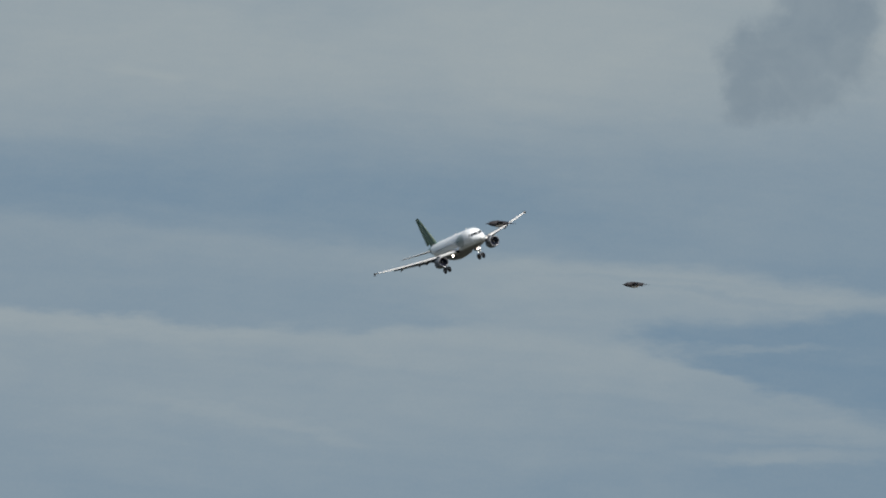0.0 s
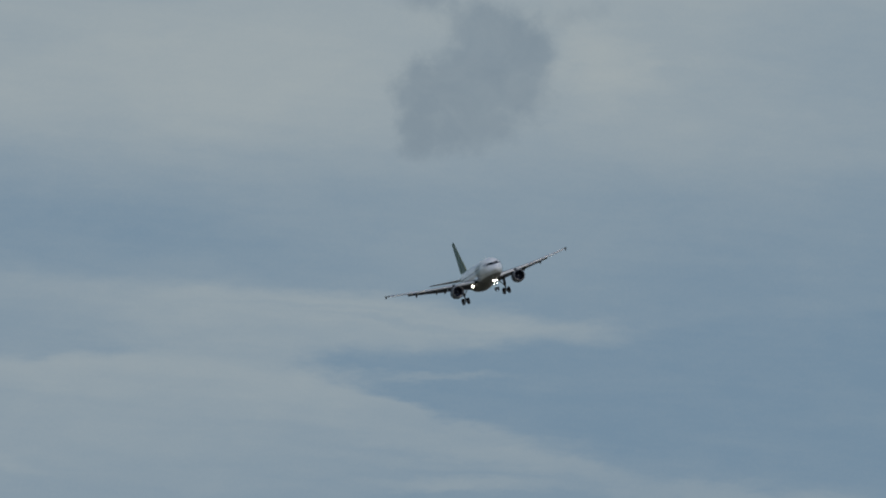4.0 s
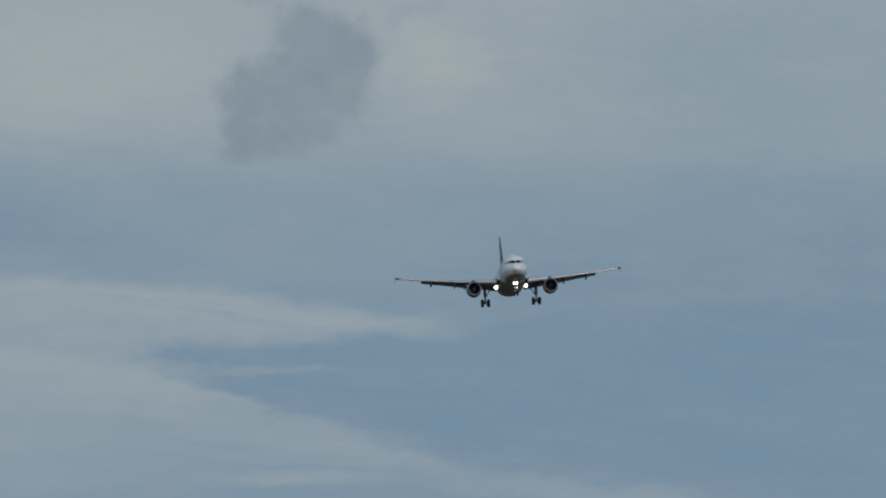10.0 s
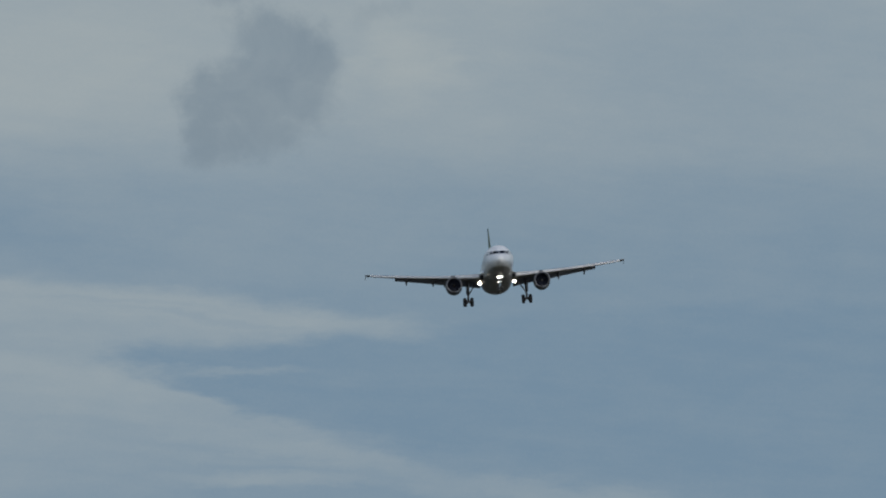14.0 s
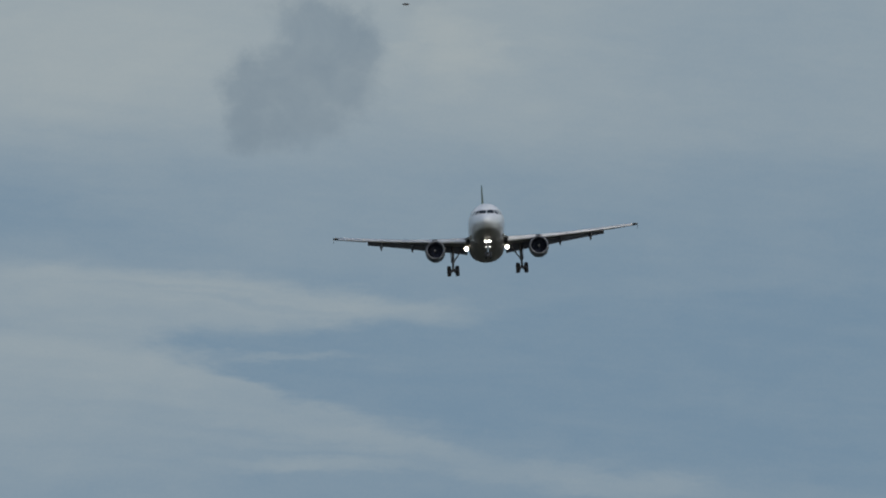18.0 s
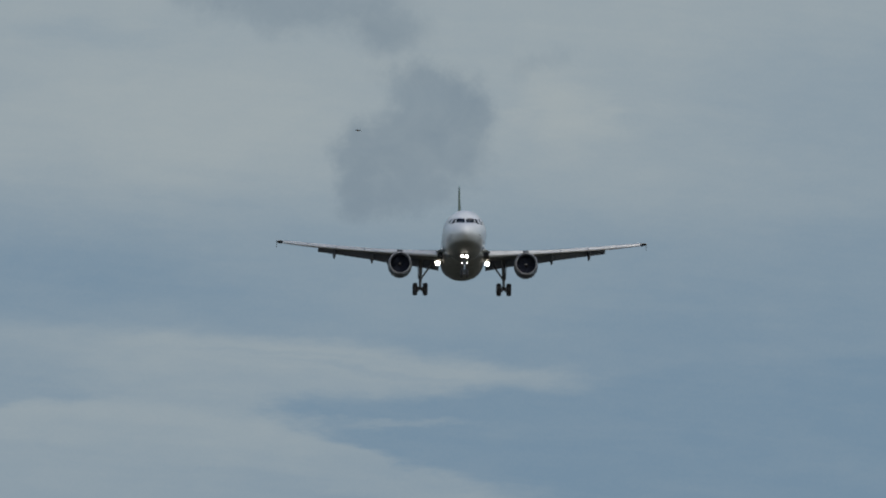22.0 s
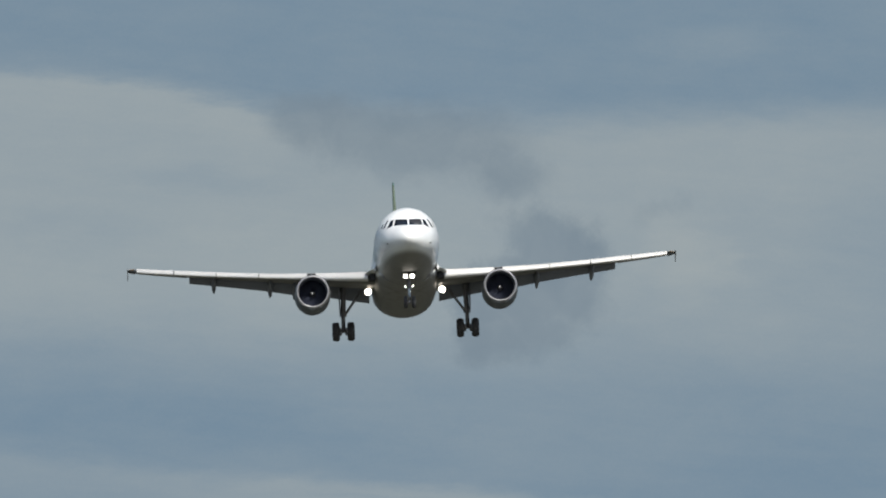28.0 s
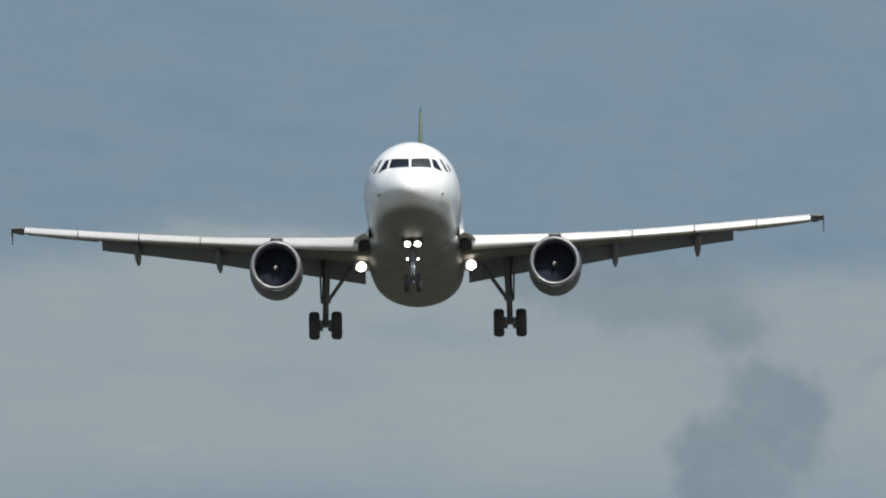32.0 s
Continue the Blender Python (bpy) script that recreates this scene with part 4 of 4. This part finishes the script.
# time, place of its own origin, then yaw, pitch, roll (starboard down) in degrees
FLIGHT = (
    (0.0, -53.22, 2758.08, 190.33, 18.81, 4.03, 22.63),
    (0.5, -42.28, 2725.57, 187.80, 17.50, 3.76, 21.09),
    (1.0, -31.43, 2693.04, 185.69, 16.26, 3.50, 20.08),
    (1.5, -22.31, 2660.49, 183.66, 14.97, 3.24, 19.80),
    (2.0, -13.65, 2627.94, 181.56, 13.79, 3.01, 19.37),
    (2.5, -5.76, 2595.40, 179.16, 12.70, 2.87, 18.05),
    (3.0, 2.13, 2562.85, 176.46, 11.70, 2.79, 16.82),
    (3.5, 8.15, 2530.25, 174.21, 10.83, 2.78, 16.21),
    (5.5, 27.12, 2399.28, 163.73, 6.60, 3.19, 13.58),
    (6.0, 30.47, 2366.23, 161.16, 5.97, 3.13, 12.45),
    (6.5, 33.08, 2333.12, 158.73, 5.41, 3.03, 11.18),
    (7.0, 35.25, 2299.94, 156.57, 4.98, 2.89, 10.30),
    (7.5, 36.58, 2266.71, 154.30, 4.54, 2.75, 9.46),
    (8.0, 37.79, 2233.40, 152.33, 4.11, 2.67, 8.15),
    (8.5, 38.78, 2200.05, 150.13, 3.64, 2.74, 6.13),
    (9.0, 39.58, 2166.65, 147.90, 3.24, 2.87, 4.53),
    (9.5, 40.04, 2133.20, 145.82, 2.99, 2.97, 3.60),
    (10.0, 40.53, 2099.72, 143.63, 2.78, 3.03, 3.10),
    (10.5, 40.70, 2066.19, 141.60, 2.45, 3.06, 3.40),
    (11.0, 40.89, 2032.62, 139.63, 2.08, 3.07, 4.13),
    (11.5, 40.81, 1999.04, 137.44, 1.68, 3.15, 4.64),
    (12.0, 40.35, 1965.45, 134.96, 1.34, 3.25, 4.32),
    (12.5, 39.79, 1931.80, 132.97, 1.08, 3.39, 3.43),
    (13.0, 39.36, 1898.15, 130.73, 0.91, 3.56, 2.80),
    (13.5, 38.60, 1864.47, 128.40, 0.81, 3.81, 3.28),
    (14.0, 37.70, 1830.75, 126.27, 0.70, 4.10, 3.74),
    (14.5, 36.61, 1796.97, 124.60, 0.55, 4.40, 3.75),
    (16.5, 31.33, 1660.97, 115.66, -0.58, 5.01, 3.25),
    (17.0, 29.66, 1626.65, 113.71, -0.66, 4.87, 2.54),
    (17.5, 27.86, 1592.28, 111.76, -0.66, 4.66, 2.35),
    (18.0, 25.77, 1557.86, 110.10, -0.60, 4.38, 2.97),
    (18.5, 23.78, 1523.39, 108.51, -0.47, 4.05, 3.12),
    (19.0, 21.49, 1488.89, 107.07, -0.26, 3.73, 1.64),
    (19.5, 19.19, 1454.39, 105.31, 0.07, 3.51, -0.73),
    (20.0, 16.76, 1419.86, 103.66, 0.41, 3.38, -1.98),
    (20.5, 14.77, 1385.30, 101.79, 0.66, 3.36, -1.69),
    (21.0, 12.62, 1350.69, 99.87, 0.76, 3.43, -0.49),
    (21.5, 10.62, 1316.02, 97.91, 0.75, 3.55, 0.24),
    (22.0, 8.74, 1281.31, 95.80, 0.79, 3.67, -0.39),
    (22.5, 6.61, 1246.56, 93.69, 0.96, 3.79, -1.99),
    (23.0, 4.59, 1211.77, 91.66, 1.27, 3.92, -4.40),
    (23.5, 3.07, 1176.97, 89.78, 1.75, 4.07, -5.88),
    (24.0, 1.56, 1142.16, 87.68, 2.22, 4.23, -5.57),
    (24.5, 0.42, 1107.31, 85.77, 2.58, 4.35, -4.30),
    (25.0, -0.57, 1072.42, 83.78, 2.88, 4.45, -2.74),
    (25.5, -1.49, 1037.48, 81.96, 3.06, 4.51, -1.09),
    (27.5, -4.57, 896.83, 74.49, 2.13, 4.57, 2.00),
    (28.0, -5.24, 861.79, 72.80, 1.64, 4.47, 2.13),
    (28.5, -5.70, 826.81, 70.79, 1.21, 4.35, 1.78),
    (29.0, -6.61, 791.84, 68.49, 0.81, 4.24, 1.45),
    (29.5, -7.09, 756.77, 66.96, 0.46, 4.16, 1.52),
    (30.0, -8.21, 721.61, 65.59, 0.22, 4.10, 1.95),
    (30.5, -9.24, 686.39, 63.31, 0.10, 4.06, 2.67),
    (31.0, -10.06, 651.03, 61.42, 0.10, 4.01, 2.61),
    (31.5, -10.98, 615.58, 59.35, 0.15, 3.94, 1.82),
    (32.0, -12.30, 580.04, 57.41, 0.19, 3.88, 0.87),
)


def attitude(x, y, z, yaw, pitch, roll):
    return pose(x, y, z, 0, 0, yaw) @ pose(0, 0, 0, -pitch) @ pose(0, 0, 0, 0, -roll)


jet = build_jet()


# ---------------------------------------------------------------- the shading cloud, high over the approach
def build_cloud():
    """A flat-based cumulus between the sun and the middle of the approach; it throws the shade the jet flies out of."""
    bm = bmesh.new()
    bmesh.ops.create_icosphere(bm, subdivisions=6, radius=1.0)
    for v in bm.verts:
        u = v.co.copy()
        p = Vector((u.x * 290.0, u.y * 885.0, u.z * (150.0 if u.z > 0 else 22.0)))
        big = noise.fractal(p * 0.006 + Vector((3.1, 0, 0)), 0.5, 2.0, 3)
        puff = abs(noise.fractal(p * 0.016, 0.7, 2.0, 4))
        rim = Vector((u.x, u.y, 0.0))
        p += rim * (big * 45.0 + puff * 30.0)
        if u.z > 0:
            p.z *= 1.0 + 0.45 * big
            p.z += puff * 60.0 * u.z
        v.co = p + Vector((258.0, 1175.0, 985.0))
    k = Tree("cloud_vapour")
    white = k.mix(k.noise(k.coords(), 0.02, 5.0), (0.95, 0.95, 0.95), (0.86, 0.87, 0.9))
    k.n.remove(k.bsdf)
    lit_side, through_it, gaps = k.n.new("ShaderNodeBsdfDiffuse"), k.n.new("ShaderNodeBsdfTranslucent"), k.n.new("ShaderNodeBsdfTransparent")
    k.link(white, lit_side.inputs[0])
    k.link(white, through_it.inputs[0])
    first, second = k.n.new("ShaderNodeMixShader"), k.n.new("ShaderNodeMixShader")
    first.inputs[0].default_value, second.inputs[0].default_value = 0.74, 0.30
    k.link(lit_side.outputs[0], first.inputs[1])
    k.link(through_it.outputs[0], first.inputs[2])
    k.link(first.outputs[0], second.inputs[1])
    k.link(gaps.outputs[0], second.inputs[2])
    k.link(second.outputs[0], k.out.inputs[0])
    ob = part("cloud", bm, k.mat, None, smooth=180)
    tagged(ob, "flat-based white cumulus cloud high over the approach path", "cloud")


build_cloud()


# ---------------------------------------------------------------- birds
def build_bird():
    """A small swallow in a glide: nose towards -X."""
    bird = new("bird")
    tagged(bird, "small dark swallow with a pale belly in flight", "bird", group="passing birds")
    bm = bmesh.new()
    lathe(bm, [(-0.068, 0.003), (-0.06, 0.009), (-0.048, 0.015), (-0.03, 0.019), (-0.005, 0.021), (0.02, 0.016), (0.042, 0.008), (0.055, 0.004)], (0, 0, 0), axis='X', n=14, squash=0.9, caps=True)
    body = part("body", bm, PLUME, bird, "dark feathered back")
    bm = bmesh.new()
    lathe(bm, [(-0.035, 0.004), (-0.02, 0.0165), (0.0, 0.0185), (0.02, 0.014), (0.035, 0.004)], (0, 0, -0.0045), axis='X', n=14, squash=0.95, caps=True)
    part("belly", bm, BREAST, bird, "pale belly")
    bm = bmesh.new()
    lathe(bm, [(-0.082, 0.0008), (-0.066, 0.004)], (0, 0, -0.001), axis='X', n=8, caps=True)
    part("beak", bm, BLACK, body)
    for side in (-1, 1):
        bm = bmesh.new()
        rings = []
        for u in (0.0, 0.25, 0.5, 0.75, 1.0):
            y, sweep = side * (0.012 + 0.105 * u), 0.075 * u ** 1.5
            chord = 0.04 * (1 - 0.85 * u)
            z = 0.008 - 0.012 * u + 0.02 * u * (1 - u)
            rings.append([(-0.02 + sweep, y, z), (-0.02 + sweep + chord * 0.5, y, z + 0.004), (-0.02 + sweep + chord, y, z), (-0.02 + sweep + chord * 0.5, y, z - 0.002)])
        loft(bm, rings)
        part("bird_wing", bm, PLUME, bird, "swept dark wing")
        bm = bmesh.new()
        slab(bm, [(0.045, 0, 0), (0.07, side * 0.01, 0.001), (0.1, side * 0.022, 0.0), (0.065, side * 0.002, -0.001)], 0.003)
        part("tail_feather", bm, PLUME, bird)
    return bird


bird = build_bird()


# straight glides: a time, the place at it, metres a second, heading, how much faster it goes a second later
GLIDES = (
    (0.0, (-1.338, 81.79, 7.319), (-12.149, -0.16, -1.179), 6, 1.0),
    (0.0, (-0.601, 89.814, 7.486), (-15.358, -0.204, -1.368), 3, 1.0),
    (21.0, (8.597, 328.850, 28.781), (-8.803, 0.067, -0.248), 0, 1.35),
    (2.4, (-6.257, 259.537, 16.861), (59.849, 0.094, 3.014), 180, 1.0),
    (18.0, (2.699, 249.102, 23.061), (-17.714, 0.282, -0.789), 0, 1.0),
    (25.4, (7.759, 298.663, 30.378), (-9.402, -0.107, 1.193), 0, 1.0),
    (8.5, (-1.185, 159.535, 14.351), (44.172, -0.088, -8.158), 180, 1.0),
)


def glide(thing, at, place, speed, heading, dash):
    """Keys a glide from the clip's start to its end; it levels out over the grass."""
    rows = []
    for t in sorted({0.0, max(at - 0.5, 0.0), at, min(at + 1.0, SECONDS), min(at + 2.0, SECONDS), SECONDS}):
        p = Vector(place) + Vector(speed) * (t - at + (dash - 1.0) * max(t - at - 1.0, 0.0))
        p.z = max(p.z, 0.6)
        rows.append((t, pose(*p, 0, 0, heading)))
    walk(thing, rows)


def motions():
    # the low cloud drifts against the high sheets: time, to the right, down, in thousandths of a sky unit
    walk(cumulus, [(t, pose(*EYE) @ pose(0, 0, 0, -0.00231 * dv, 0, -0.00231 * du)) for t, du, dv in
                   ((0.0, 32, -36), (6.0, 20, -18), (14.0, -6, 0), (25.0, -16, 4), (32.0, -28, 0))])
    walk(jet, [(t, attitude(*p)) for t, *p in FLIGHT])
    flock = [bird] + [copy_thing(bird, pose(0, 0, 0)) for _ in GLIDES[1:]]
    for thing, line in zip(flock, GLIDES):
        glide(thing, *line)


motions()
